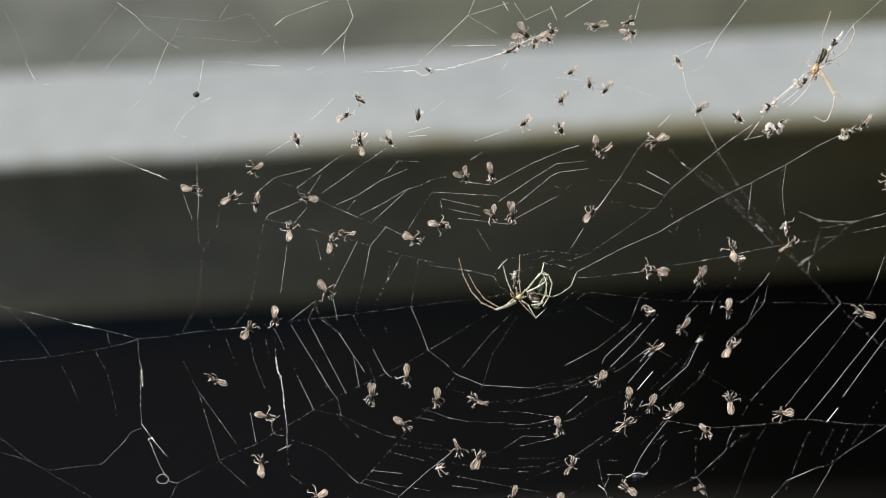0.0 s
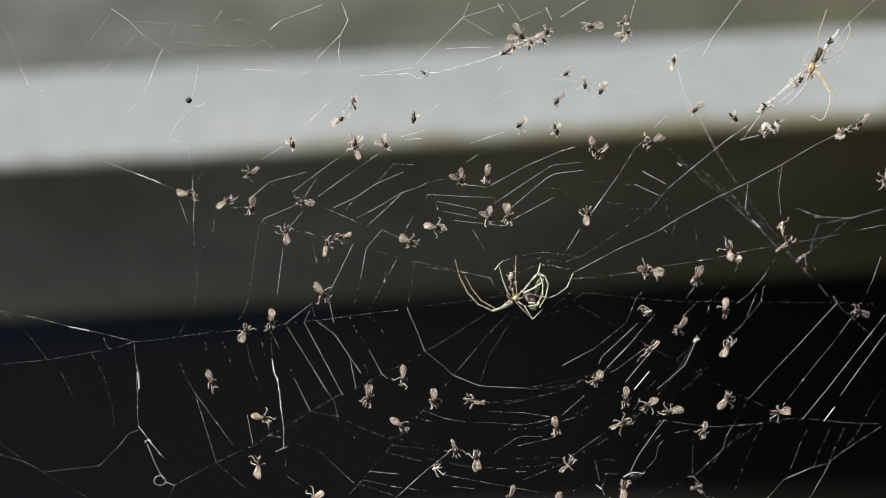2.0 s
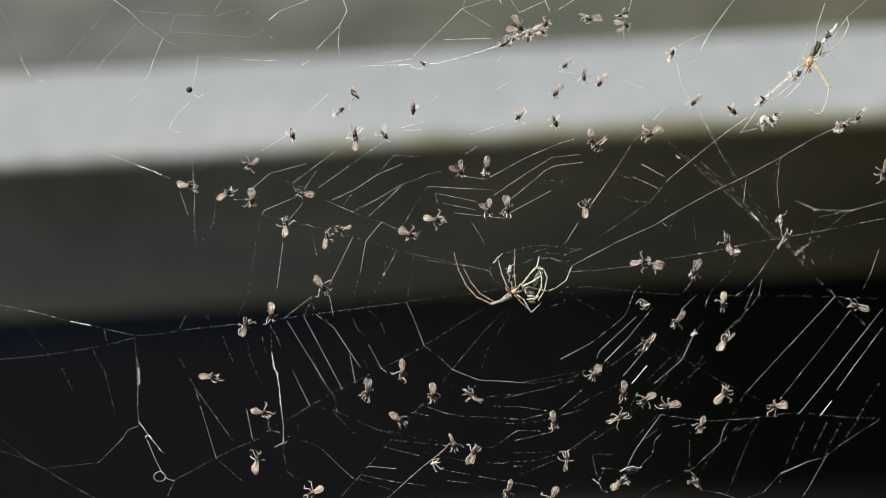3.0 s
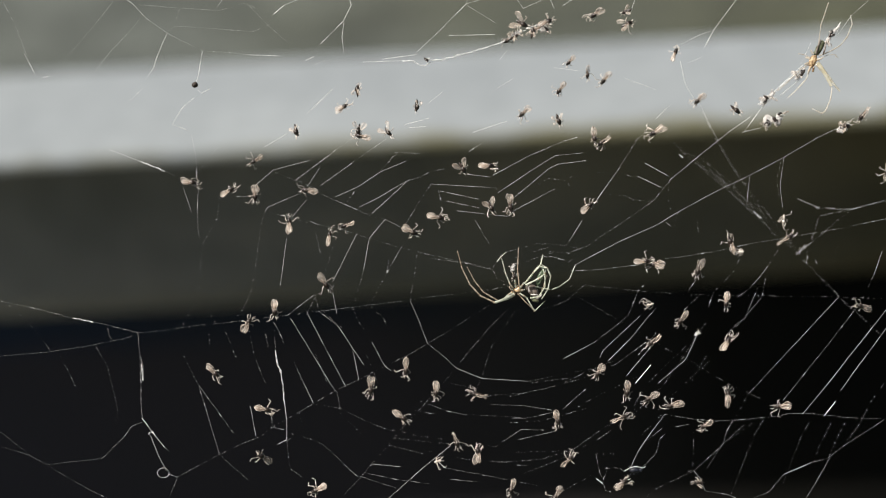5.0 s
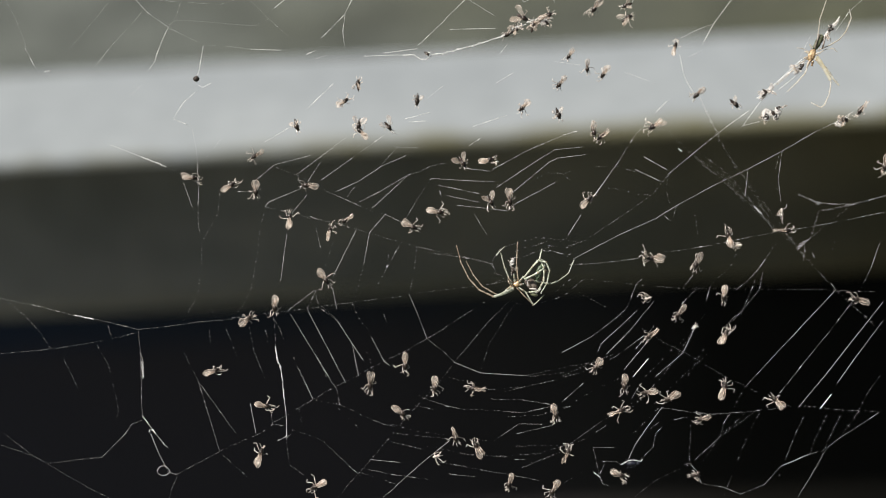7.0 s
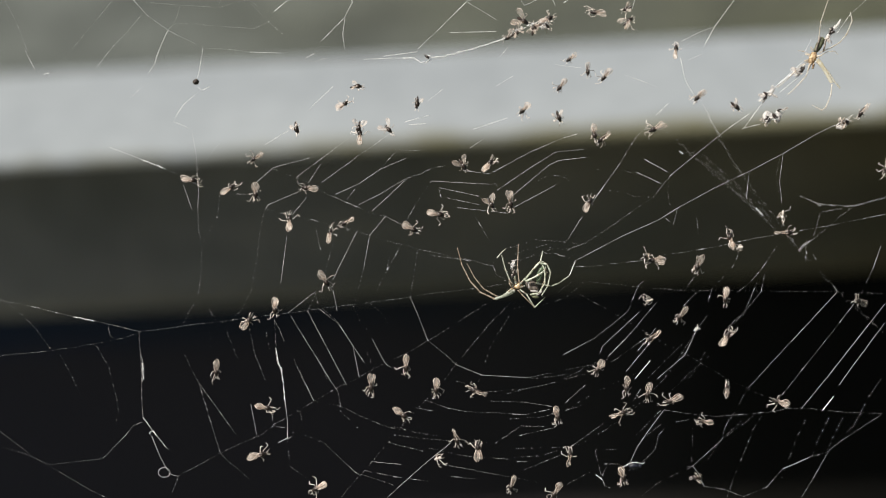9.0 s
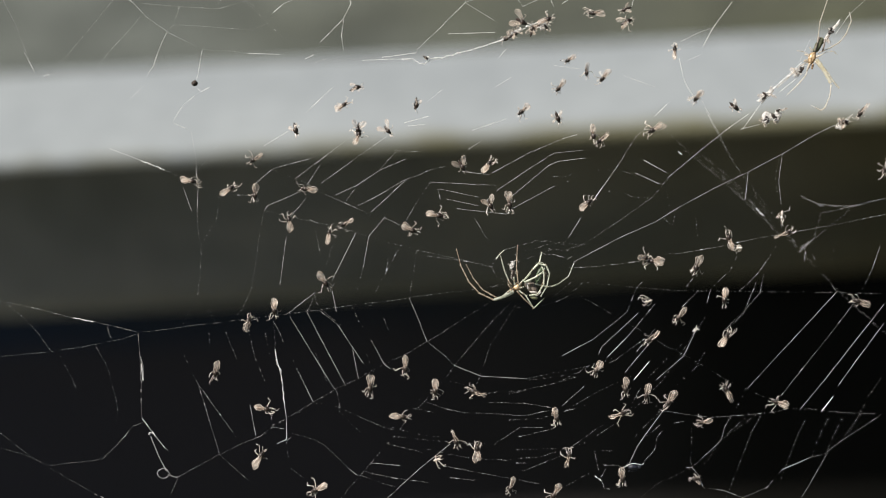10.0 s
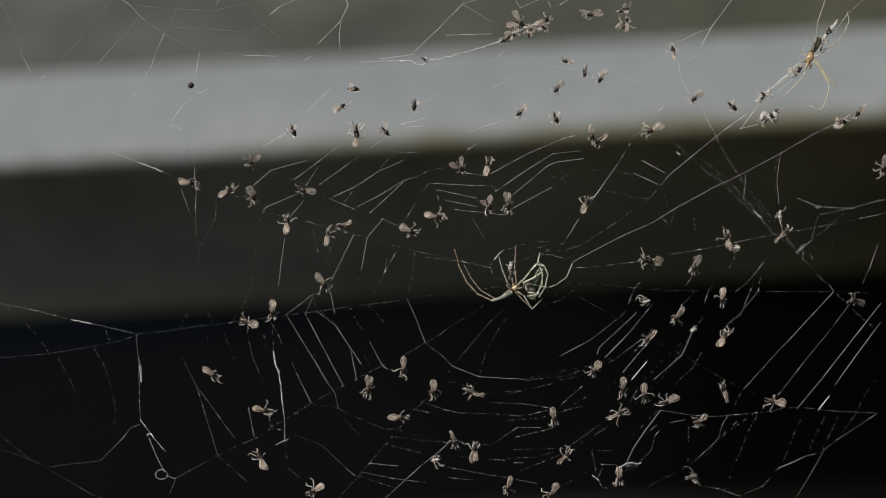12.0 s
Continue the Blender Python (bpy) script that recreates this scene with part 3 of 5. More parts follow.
strand("beaded", (-18.7, 13.5), (-16.0, 17.5))
strand("beaded", (-18.5, 5.5), (-19.0, 1.5), (-19.8, -2.8))
strand("bright", (-10.3, 19.3), (-5.5, 18.7))
strand("bright", (-5.0, 19.0), (1.5, 22.5), (7.5, 25.0))
strand("stout", (7.5, 25.0), (10.0, 25.7))
strand("bright", (-4.3, 15.8), (1.5, 19.7), (6.0, 22.5), (11.0, 23.0))
strand("bright", (-2.0, 14.5), (5.0, 20.3), (6.5, 21.0))
strand("bright", (6.5, 21.0), (11.5, 21.6))
strand("bright", (-1.3, 12.8), (6.0, 16.7))
strand("beaded", (3.0, 17.5), (5.0, 18.5), (7.5, 18.2), (9.5, 19.0))
strand("beaded", (7.5, 18.2), (9.0, 17.0))
strand("stout", (-9.2, 23.2), (-7.2, 24.5))
strand("stout", (-8.5, 26.5), (-2.5, 28.5))
strand("beaded", (13.0, 19.5), (17.5, 19.5), (20.5, 18.5))
strand("beaded", (15.5, 15.8), (18.5, 15.5), (20.0, 14.7), (23.5, 14.5))
strand("stout", (20.5, 19.0), (24.7, 17.0))
strand("stout", (22.0, 21.2), (26.0, 19.0))
strand("beaded", (26.3, 18.2), (26.0, 15.5), (26.5, 13.0))
strand("bright", (40.5, 19.0), (40.0, 14.3))
strand("stout", (32.5, 41.2), (34.3, 44.5), (39.5, 51.5))
strand("bright", (28.5, 42.0), (31.5, 43.5), (34.3, 44.5))
strand("bright", (29.7, 38.7), (32.0, 39.7))
strand("stout", (28.3, 39.0), (29.0, 35.5), (29.7, 34.0), (30.7, 32.5))
strand("stout", (34.5, 32.5), (36.5, 28.3), (38.2, 25.2), depth=-27)
strand("line", (38.2, 25.2), (40.9, 20.3), (47.4, 11.8), (52.9, 4.6), depth=-27)
strand("tangled", (28.1, 22.7), (28.7, 22.2))
strand("line", (31.6, 23.2), (35.1, 21.9), (40.9, 17.1), (44.7, 12.3), depth=-27)
strand("tangled", (43.6, 11.9), (44.9, 10.7), depth=-17)
strand("line", (46.0, 10.9), (48.4, 8.0), (50.0, 7.2), depth=-27)
strand("line", (50.0, 7.2), (52.9, 4.6), depth=-27)
strand("tangled", (54.7, 4.2), (55.9, 5.3), (56.4, 5.7), depth=-37)
strand("line", (53.3, 5.4), (57.8, 9.0), (61.9, 12.4), depth=-19)
strand("stout", (61.9, 12.4), (65.6, 13.4), (68.0, 14.0), depth=-19)
strand("stout", (52.0, 14.3), (55.6, 12.7), depth=-19)
strand("tangled", (58.3, 13.0), (59.1, 13.0), depth=-37)
strand("stout", (56.0, 12.7), (58.8, 12.5), (61.9, 12.4), depth=-19)
strand("line", (55.9, 11.2), (61.9, 12.4), depth=-19)
strand("line", (53.2, 4.3), (60.2, -3.2), (69.5, -11.7), depth=-27)
strand("line", (55.9, 11.2), (54.6, 7.0), depth=-19)
strand("line", (50.5, 6.0), (50.8, 4.5))
strand("line", (52.0, 4.5), (52.5, 3.5))
strand("line", (50.7, 6.0), (50.5, 3.0))
strand("beaded", (56.0, 6.5), (55.3, 3.5))
strand("stout", (39.5, 26.7), (43.0, 31.5))
strand("stout", (39.2, 26.7), (42.5, 27.5))
strand("stout", (45.0, 34.0), (50.0, 38.5))
strand("stout", (46.0, 33.2), (51.0, 37.2))
strand("stout", (42.0, 31.5), (45.0, 34.0))
strand("stout", (56.0, 43.5), (58.5, 47.0))
strand("bright", (58.5, 47.0), (63.5, 51.5))
strand("beaded", (46.0, 21.5), (45.3, 18.5), (45.7, 15.5))
strand("beaded", (31.2, 11.0), (31.6, 7.5))
strand("line", (25.5, 11.0), (27.0, 9.7), (27.8, 12.7))
strand("beaded", (38.7, 4.5), (37.5, 2.0), (34.0, -1.5))
strand("line", (34.0, -1.5), (33.2, -4.0))
strand("bright", (43.7, 3.2), (42.7, 1.8))
strand("beaded", (45.5, 6.0), (43.7, 3.2))
strand("line", (42.5, 1.5), (40.5, -0.7), (38.5, -2.2))
strand("line", (42.0, -0.5), (40.5, -4.0), (39.5, -6.5))
strand("line", (43.3, 1.0), (42.7, -2.2))
strand("line", (42.7, -2.2), (38.0, -7.7))
strand("bright", (64.0, 6.0), (62.5, 1.7))
strand("beaded", (62.5, 1.7), (60.5, -2.5))
strand("line", (55.5, -1.0), (56.3, -2.2))
strand("bright", (56.2, -2.3), (48.0, -11.1))
strand("line", (48.0, -11.1), (40.5, -19.2))
strand("line", (59.5, -4.0), (54.5, -10.5))
strand("line", (54.5, -10.5), (47.2, -19.6), (46.4, -20.6))
strand("bright", (64.8, -4.4), (54.5, -17.4), (49.9, -22.9))
strand("bright", (64.8, -7.7), (59.8, -14.4), (56.7, -18.7))
strand("rod", (55.8, -20.7), (53.8, -23.2))
strand("beaded", (64.3, -17.5), (61.5, -21.5))
strand("beaded", (61.5, -22.0), (58.5, -27.5))
strand("line", (37.5, -24.2), (36.5, -26.0), (36.0, -28.0))
strand("beaded", (36.0, -28.0), (33.0, -32.5))
strand("beaded", (42.5, -23.5), (36.0, -28.2))
strand("line", (36.0, -28.2), (30.7, -33.0))
strand("beaded", (30.7, -33.0), (24.3, -36.0))
strand("bright", (29.7, -33.0), (30.7, -33.0), (32.0, -34.5))
strand("bright", (32.0, -34.5), (32.7, -36.5))
strand("line", (32.7, -36.5), (36.5, -37.1), (39.8, -38.4))
strand("line", (39.8, -38.4), (44.0, -36.7), (46.8, -33.5))
strand("tangled", (13.5, -34.4), (14.5, -35.3))
strand("beaded", (43.0, -24.0), (41.5, -26.5), (39.5, -31.5))
strand("beaded", (39.5, -31.5), (37.5, -36.7))
strand("beaded", (51.0, -24.5), (49.5, -27.5), (48.0, -31.5))
strand("beaded", (55.0, -24.5), (53.0, -28.5), (52.0, -31.5))
strand("stout", (46.8, -33.5), (49.0, -32.6), (51.5, -31.5))
strand("line", (51.5, -31.5), (54.5, -30.7))
strand("line", (54.5, -30.7), (57.0, -28.7), (64.3, -24.0))
strand("line", (51.5, -36.5), (55.0, -30.5))
strand("beaded", (30.7, -26.0), (30.5, -32.5))
strand("line", (27.5, -25.2), (30.0, -24.7))
strand("bright", (31.3, -8.8), (29.2, -13.3))
strand("bright", (29.2, -13.3), (24.3, -17.5))
strand("fine", (33.0, -6.5), (31.3, -8.8))
strand("beaded", (31.3, -8.8), (28.0, -14.0), (25.5, -17.5))
strand("line", (29.3, -1.5), (31.0, 0.7))
strand("line", (28.8, -4.7), (31.7, -1.8))
strand("beaded", (33.0, -12.5), (30.0, -17.5))
strand("line", (36.5, -8.8), (38.7, -6.5))
strand("line", (20.8, -12.5), (24.0, -8.5))
strand("stout", (-9.7, 48.7), (-13.5, 45.0))
strand("stout", (-13.5, 45.0), (-18.3, 40.5))
strand("bright", (-8.5, 51.5), (-9.7, 48.7))
strand("bright", (-9.7, 48.7), (-5.5, 50.0), (-2.5, 51.0))
strand("bright", (-9.7, 48.7), (-4.5, 45.5))
strand("stout", (-3.5, 51.2), (-2.5, 49.5))
strand("bright", (-1.5, 51.0), (0.5, 48.0))
strand("bright", (0.5, 48.0), (5.0, 50.0))
strand("stout", (5.0, 50.3), (6.0, 48.0))
strand("stout", (7.5, 48.5), (12.3, 51.5))
strand("stout", (-12.7, 43.3), (-4.5, 43.5))
strand("stout", (-28.0, 38.7), (-22.5, 38.9), (-19.0, 38.9))
strand("tangled", (-21.0, 38.9), (-19.0, 38.9), (-18.0, 38.2), (-17.0, 38.0), (-16.0, 38.7))
strand("tangled", (-16.0, 39.0), (-14.0, 39.1))
strand("tangled", (-14.0, 39.1), (-9.5, 40.3), (-6.0, 41.3))
strand("stout", (-6.0, 41.3), (-2.5, 42.5))
strand("stout", (-4.5, 41.7), (-0.5, 43.5))
strand("stout", (-18.5, 40.0), (-24.5, 39.2))
strand("stout", (19.7, 47.5), (20.5, 50.5), (20.8, 51.5))
strand("stout", (-31.0, 51.5), (-30.0, 48.5), (-31.3, 46.0))
strand("stout", (-31.3, 46.0), (-31.7, 43.0), (-31.4, 40.5))
strand("stout", (-31.3, 46.0), (-35.5, 41.8))
strand("stout", (-43.8, 47.0), (-42.0, 48.5))
strand("bright", (-42.0, 48.5), (-34.5, 51.3))
strand("stout", (-48.2, 40.0), (-42.7, 39.8))
strand("stout", (-38.2, 39.0), (-36.7, 39.7))
strand("stout", (-37.7, 30.0), (-33.5, 34.0))
strand("stout", (-20.7, 27.8), (-16.3, 29.0))
strand("stout", (-20.0, 27.3), (-17.0, 27.5))
strand("bright", (-4.5, 34.0), (-1.5, 35.8))
strand("bright", (6.0, 37.8), (10.5, 37.2))
strand("bright", (18.5, 36.0), (24.0, 34.0))
strand("stout", (-45.5, 24.0), (-41.3, 26.5))
strand("stout", (-3.7, 39.2), (-2.5, 40.7))
strand("beaded", (-2.8, 5.5), (0.0, 6.3), (2.8, 7.0), (5.2, 7.0), (7.5, 6.3), (8.5, 7.5))
strand("beaded", (-1.2, 4.5), (0.7, 5.3), (2.5, 5.7), (5.0, 6.5))
strand("beaded", (-0.5, 3.3), (2.5, 4.5), (5.5, 5.5))
strand("beaded", (8.0, 5.2), (10.8, 6.2))
strand("line", (-11.2, 3.8), (-8.5, 3.3), (-5.0, 2.5))
strand("line", (-5.0, 2.5), (-4.3, 0.8), (-3.0, 0.3))
strand("beaded", (-4.8, -1.0), (-1.5, 0.7))
strand("beaded", (-2.0, -3.8), (-0.3, -4.7), (1.2, -4.5))
strand("beaded", (3.5, -4.5), (6.0, -3.8), (8.0, -3.0), (11.2, -0.2))
strand("beaded", (6.2, -2.5), (7.8, -1.2), (9.3, -0.0))
strand("stout", (4.1, 4.8), (4.6, 4.7))
strand("stout", (4.9, 4.7), (5.5, 4.8))
strand("stout", (5.8, 4.7), (6.3, 4.7))
strand("stout", (6.5, 4.5), (7.0, 4.3))
strand("bright", (7.0, 4.3), (7.7, 4.2))
strand("bright", (8.3, 3.8), (9.1, 4.3))
strand("line", (-8.2, 11.2), (-5.7, 7.0))
strand("fine", (-9.0, 3.5), (-16.5, 4.5))
strand("tangled", (42.5, 31.7), (45.5, 34.3))
strand("tangled", (45.5, 34.3), (50.0, 38.0))
strand("tangled", (54.0, 42.3), (55.5, 44.0))
strand("tangled", (-4.5, 41.7), (-2.0, 42.7))
strand("tangled", (-2.0, 42.9), (1.0, 44.3))
strand("stout", (-3.5, 41.9), (0.0, 43.9))
strand("tangled", (1.0, 44.5), (5.0, 45.9))
strand("line", (-76.0, -36.7), (-71.0, -39.0))
strand("beaded", (-62.2, -36.5), (-62.7, -38.5))
strand("line", (-22.2, -36.7), (-25.0, -39.0))
strand("beaded", (-31.0, -36.7), (-32.9, -39.0))
strand("beaded", (37.5, -36.7), (36.7, -39.0))
strand("line", (51.5, -36.5), (50.0, -39.0))
strand("line", (15.0, -36.5), (16.0, -36.7))
strand("fine", (64.3, 11.5), (66.5, 12.0))
strand("bright", (70.3, 14.2), (72.7, 14.8), depth=-31)
strand("beaded", (48.0, -31.5), (46.5, -35.5))
strand("beaded", (24.3, -36.0), (20.5, -39.0))
strand("fine", (-4.5, -34.2), (3.5, -35.7))
strand("bright", (-92.5, -2.7), (-93.9, -2.3))
strand("line", (-92.5, -12.5), (-93.9, -12.6))
strand("line", (-92.5, -26.0), (-93.9, -25.0))
strand("stout", (43.3, 32.3), (46.0, 34.5))
strand("stout", (54.3, 42.7), (55.7, 44.3))
strand("beaded", (22.5, -17.5), (27.5, -12.5), (32.0, -8.5))
strand("beaded", (24.0, -22.5), (29.0, -17.5), (33.5, -13.5))
strand("beaded", (20.5, -27.5), (25.0, -23.0))
strand("beaded", (37.5, -24.5), (40.0, -20.0))
strand("beaded", (13.5, -27.5), (19.5, -23.5), (25.5, -17.5))
strand("beaded", (35.5, -28.5), (40.5, -24.0))
strand("beaded", (-2.0, -24.5), (3.5, -24.2), (11.5, -22.0))
strand("beaded", (-2.5, -20.0), (4.0, -18.5))
strand("beaded", (1.5, -17.5), (9.5, -16.5), (16.5, -13.5))
strand("beaded", (-4.5, -31.5), (3.5, -31.0), (11.5, -28.5))
strand("beaded", (-16.5, -29.5), (-9.5, -31.0), (-2.5, -31.5))
strand("beaded", (-23.5, -28.5), (-17.5, -30.0))
strand("beaded", (-36.5, -12.5), (-34.5, -17.5))
strand("beaded", (-27.5, -12.5), (-25.5, -17.5))
strand("beaded", (-32.5, -22.5), (-28.5, -26.5))
strand("beaded", (-48.5, -7.5), (-47.5, -12.5), (-45.5, -17.5))
strand("beaded", (-52.5, -8.5), (-50.5, -13.5))
strand("beaded", (-45.5, -8.5), (-44.7, -12.5))
strand("beaded", (-40.5, -13.5), (-38.5, -18.5))
strand("beaded", (57.5, -24.5), (55.5, -28.5), (53.5, -33.5))
strand("beaded", (60.8, -23.7), (58.0, -27.5))
strand("fine", (-91.8, 49.8), (-89.5, 45.3), (-86.5, 37.4))
strand("fine", (-56.5, 40.7), (-52.0, 40.5), (-48.2, 40.0))
strand("fine", (-60.5, 48.0), (-61.5, 45.0))
strand("beaded", (-48.7, 49.1), (-45.0, 45.3), (-41.0, 41.7))
strand("faint", (-52.1, 50.8), (-53.8, 48.1))
strand("faint", (-34.5, 39.0), (-36.5, 38.3))
strand("faint", (-16.5, 31.5), (-14.0, 33.5))
strand("tangled", (53.7, 41.7), (55.0, 43.7), (56.7, 46.0))
strand("faint", (48.5, 36.5), (51.5, 42.5))
strand("faint", (29.0, 26.7), (39.7, 17.3), (50.2, 7.7), depth=-34)
strand("faint", (31.9, 23.7), (41.9, 15.4), (49.4, 8.4), depth=-34)
strand("faint", (36.3, 20.9), (44.1, 14.4), (48.4, 10.6), depth=-34)
strand("faint", (38.5, 26.1), (45.1, 15.7), (48.7, 9.9), depth=-34)
strand("faint", (46.6, 22.5), (45.9, 17.5), (46.3, 13.5))
strand("beaded", (2.6, 7.1), (5.1, 7.0), (8.4, 6.6), (10.7, 6.2))
strand("beaded", (4.9, 5.7), (7.6, 5.4), (10.8, 6.2))
strand("beaded", (9.4, -1.9), (11.4, -0.1))
strand("beaded", (-3.4, 5.4), (-4.7, 3.7), (-5.1, 2.3), (-4.5, 0.6))

# ---- trapped midges ----
HUNG = []
MODELS = {}


def wing_mesh(side, kind, dice):
    """A thin, slightly arched wing with stiff veins along its edges."""
    long, wide = {"curled": (1.4, 0.6), "folded": (2.2, 0.95)}.get(kind, (2.2, 0.92))
    long, wide = long * dice.uniform(0.86, 1.06), wide * dice.uniform(0.85, 1.1)
    notch, bow = dice.uniform(0.0, 0.16), dice.uniform(-0.25, 0.25)
    splay = {"folded": dice.choice((-3, 0, 6)), "spread": 32, "edgewise": 2, "curled": 36}[kind] + dice.uniform(-4, 4)
    verts, faces, n, k = [], [], 14, 8
    seed = dice.uniform(0, 50)
    for level in (0.012, -0.012):
        for i in range(n + 1):
            u = i / n
            rise = min(1, u / 0.66)
            half = wide * 0.5 * (0.34 + 0.66 * rise * rise * (3 - 2 * rise)) * math.sqrt(max(0.0004, 1 - max(0, (u - 0.62) / 0.38) ** 2.4))
            half *= 1 + 0.36 * noise.noise((u * 2.6, seed, side * 3)) + 0.16 * noise.noise((u * 8, seed, side * 7))
            for j in range(k + 1):
                w = -1 + 2 * j / k
                verts.append(Vector((u * long * (1 - notch * u * (1 - abs(w)) + 0.08 * u * noise.noise((w * 2, seed, 4))), half * w + side * 0.05 + bow * (u - u * u), 0.1 * math.sin(u * 2.6) - 0.07 * w * w + 0.3 * noise.noise((u * 2.2, w * 1.1, side * 5 + seed)) + 0.1 * noise.noise((u * 5, w * 3, side * 9 + seed)) + level)))
    m = (n + 1) * (k + 1)
    for i in range(n):
        for j in range(k):
            a = i * (k + 1) + j
            faces += [(a, a + k + 1, a + k + 2, a + 1), (m + a, m + a + 1, m + a + k + 2, m + a + k + 1)]
    border = [j for j in range(k + 1)] + [i * (k + 1) + k for i in range(1, n + 1)] + [n * (k + 1) + j for j in range(k - 1, -1, -1)] + [i * (k + 1) for i in range(n - 1, 0, -1)]
    for a, b in zip(border, border[1:] + border[:1]):
        faces.append((a, b, m + b, m + a))
    turn = Matrix.Translation((0.05, side * (0.05 if kind == "folded" else 0.16), 0.3 + 0.03 * side)) @ Euler((radians(side * {"edgewise": 78, "curled": 26}.get(kind, 14)), radians(-6), radians(side * splay))).to_matrix().to_4x4()
    veins = [[turn @ (verts[i * (k + 1) + j] + verts[m + i * (k + 1) + j]) * 0.5 * MM for i in range(n + 1 - cut)] for j, cut in ((0 if side < 0 else k, 0), (k if side < 0 else 0, 1))]
    verts = [turn @ v * MM for v in verts]
    return mesh_of("wing", verts, faces, WING), mesh_of("vein", *joined(*[tube(v, np.linspace(0.032, 0.02, len(v)) * MM, 4) for v in veins]), LEGS)


def wing(root, side, kind, dice, label):
    blade, veins = wing_mesh(side, kind, dice)
    ob = part("wing", blade, root, label)
    part("vein", veins, ob, "stiff pale veins along the wing's edges")
    return ob


def midge_model(kind, dice):
    root = new("midge")
    body = joined(blob((0, 0, 0.04), (0.54, 0.42, 0.44)), blob((0.7, 0, -0.06), (0.75, 0.27, 0.26), taper=0.4))
    if kind == "husk":
        body = blob((0.1, 0, 0), (0.5, 0.2, 0.2), 0, 0.3, 3.0)
    part("body", mesh_of("body", body[0] * MM, body[1], LEGS if kind == "husk" else BODY), root)
    head = blob((-0.55, 0, -0.14), (0.24, 0.27, 0.25), rings=7, sides=10)
    part("head", mesh_of("head", head[0] * MM, head[1], LEGS if kind == "husk" else BODY), root)
    for side in (1, -1) if kind != "husk" else ():
        wing(root, side, kind, dice, "pale tan translucent wing")
    for side in (1, -1):
        path = straight_path([(-0.7, side * 0.12, -0.1), (-1.0, side * 0.3, 0.1), (-1.35, side * (0.3 + dice.uniform(-0.2, 0.3)), dice.uniform(-0.2, 0.3))], 0.1)
        part("antenna", mesh_of("antenna", *tube(path * MM, np.linspace(0.05, 0.028, len(path)) * MM, 4), LEGS), root)
        for k in range(3):
            tight = {"curled": 0.6, "husk": 1.1}.get(kind, 1.0) * dice.choice((0.4, 0.65, 0.9, 1.2))
            a = Vector((-0.25 + 0.22 * k, side * 0.18, -0.2))
            heading, places = radians((5, 25, 70)[k] + dice.uniform(-25, 30)), [a]
            for reach, bend in ((0.45, dice.uniform(-10, 55)), (0.78, dice.uniform(-75, 10)), (0.42, dice.choice((-85, -50, 75, 95)))):
                heading += radians(bend)
                places.append(places[-1] + Vector((-math.cos(heading) * reach, side * math.sin(heading) * reach, dice.uniform(-0.5, 0.5) * reach)) * tight)
            path = straight_path(places, 0.12)
            t = np.linspace(0, 1, len(path))
            radii = (0.056 - 0.012 * t) * (1 + 0.2 * np.array([noise.noise((q[0] * 4, q[1] * 4, k)) for q in path]))
            leg = tube(path * MM, radii * MM, 5)
            part("leg", mesh_of("leg", *leg, LEGS), root)
    return root


def midge(kind, x, y, angle, spin, lively, size, turns=()):
    """A midge by its place in the web, the way its wings point, its roll, how freely it twirls and its size;
    turns, where the air turns it further: seconds, the way of the wings, twirl about its thread."""
    dice = random.Random(len(HUNG) * 13 + 5)
    key = (kind, len(HUNG) % 24)
    if key in MODELS:
        ob = copy_thing(MODELS[key], Matrix())
    else:
        ob = MODELS[key] = midge_model(kind, dice)
    words = {"folded": "dead brown midge with folded tan wings stuck in silk", "spread": "dead brown midge with spread tan wings stuck in silk",
             "edgewise": "dead brown midge with closed narrow wings stuck in silk", "curled": "small shrivelled dark midge stuck in silk", "husk": "pale wingless tangled husk of a midge in silk"}
    tagged(ob, words[kind], "midge", "midges in the web")
    ob.scale = (size,) * 3
    lean = pose(0, 0, 0, spin * 0.6 + dice.uniform(-12, 12), 0, 0)
    turns = np.array(turns or ((0, angle, 0), (12, angle, 0)), float)
    swing = (lively * lively * 38 + 3 if len(turns) == 2 else 4, dice.uniform(0.8, 1.9), dice.uniform(0, 6.28), dice.uniform(2.2, 3.6), dice.uniform(0, 6.28))
    HUNG.append((ob, np.array((x, y, dice.uniform(-0.4, 0.6))), lean, swing, turns))
    return ob


midge("spread", 0.5, 45.3, 150, 0, .4, 1.1)
midge("curled", 2.2, 44.1, 255, 30, .5, 1)
midge("folded", 5.0, 45.8, 205, 20, .3, 1)
midge("curled", -2.5, 42.5, 35, 60, .3, 1)
midge("folded", 13.0, 46.9, 22, 20, .8, 1, turns=((0, 22, 0), (0.5, 25, 0), (1.5, 18, 0), (2.5, 10, 0), (3, 10, 0), (5, 40, 0), (5.5, 45, 0), (6, 60, 0), (6.5, 70, 0), (7, 60, 0), (9, 0, 0), (9.5, 10, 0), (10.5, 0, 0), (11, 5, 0), (12, 15, 0)))
midge("curled", 18.6, 47.5, 20, 0, .6, .9)
midge("spread", 19.1, 45.5, 200, 40, .6, 1, turns=((0, 200, 0), (0.5, 225, 0), (1.5, 235, 0), (2.5, 210, 0), (3, 190, 0), (5, 205, 0), (9, 220, 0), (10.5, 200, 0), (12, 250, 0)))
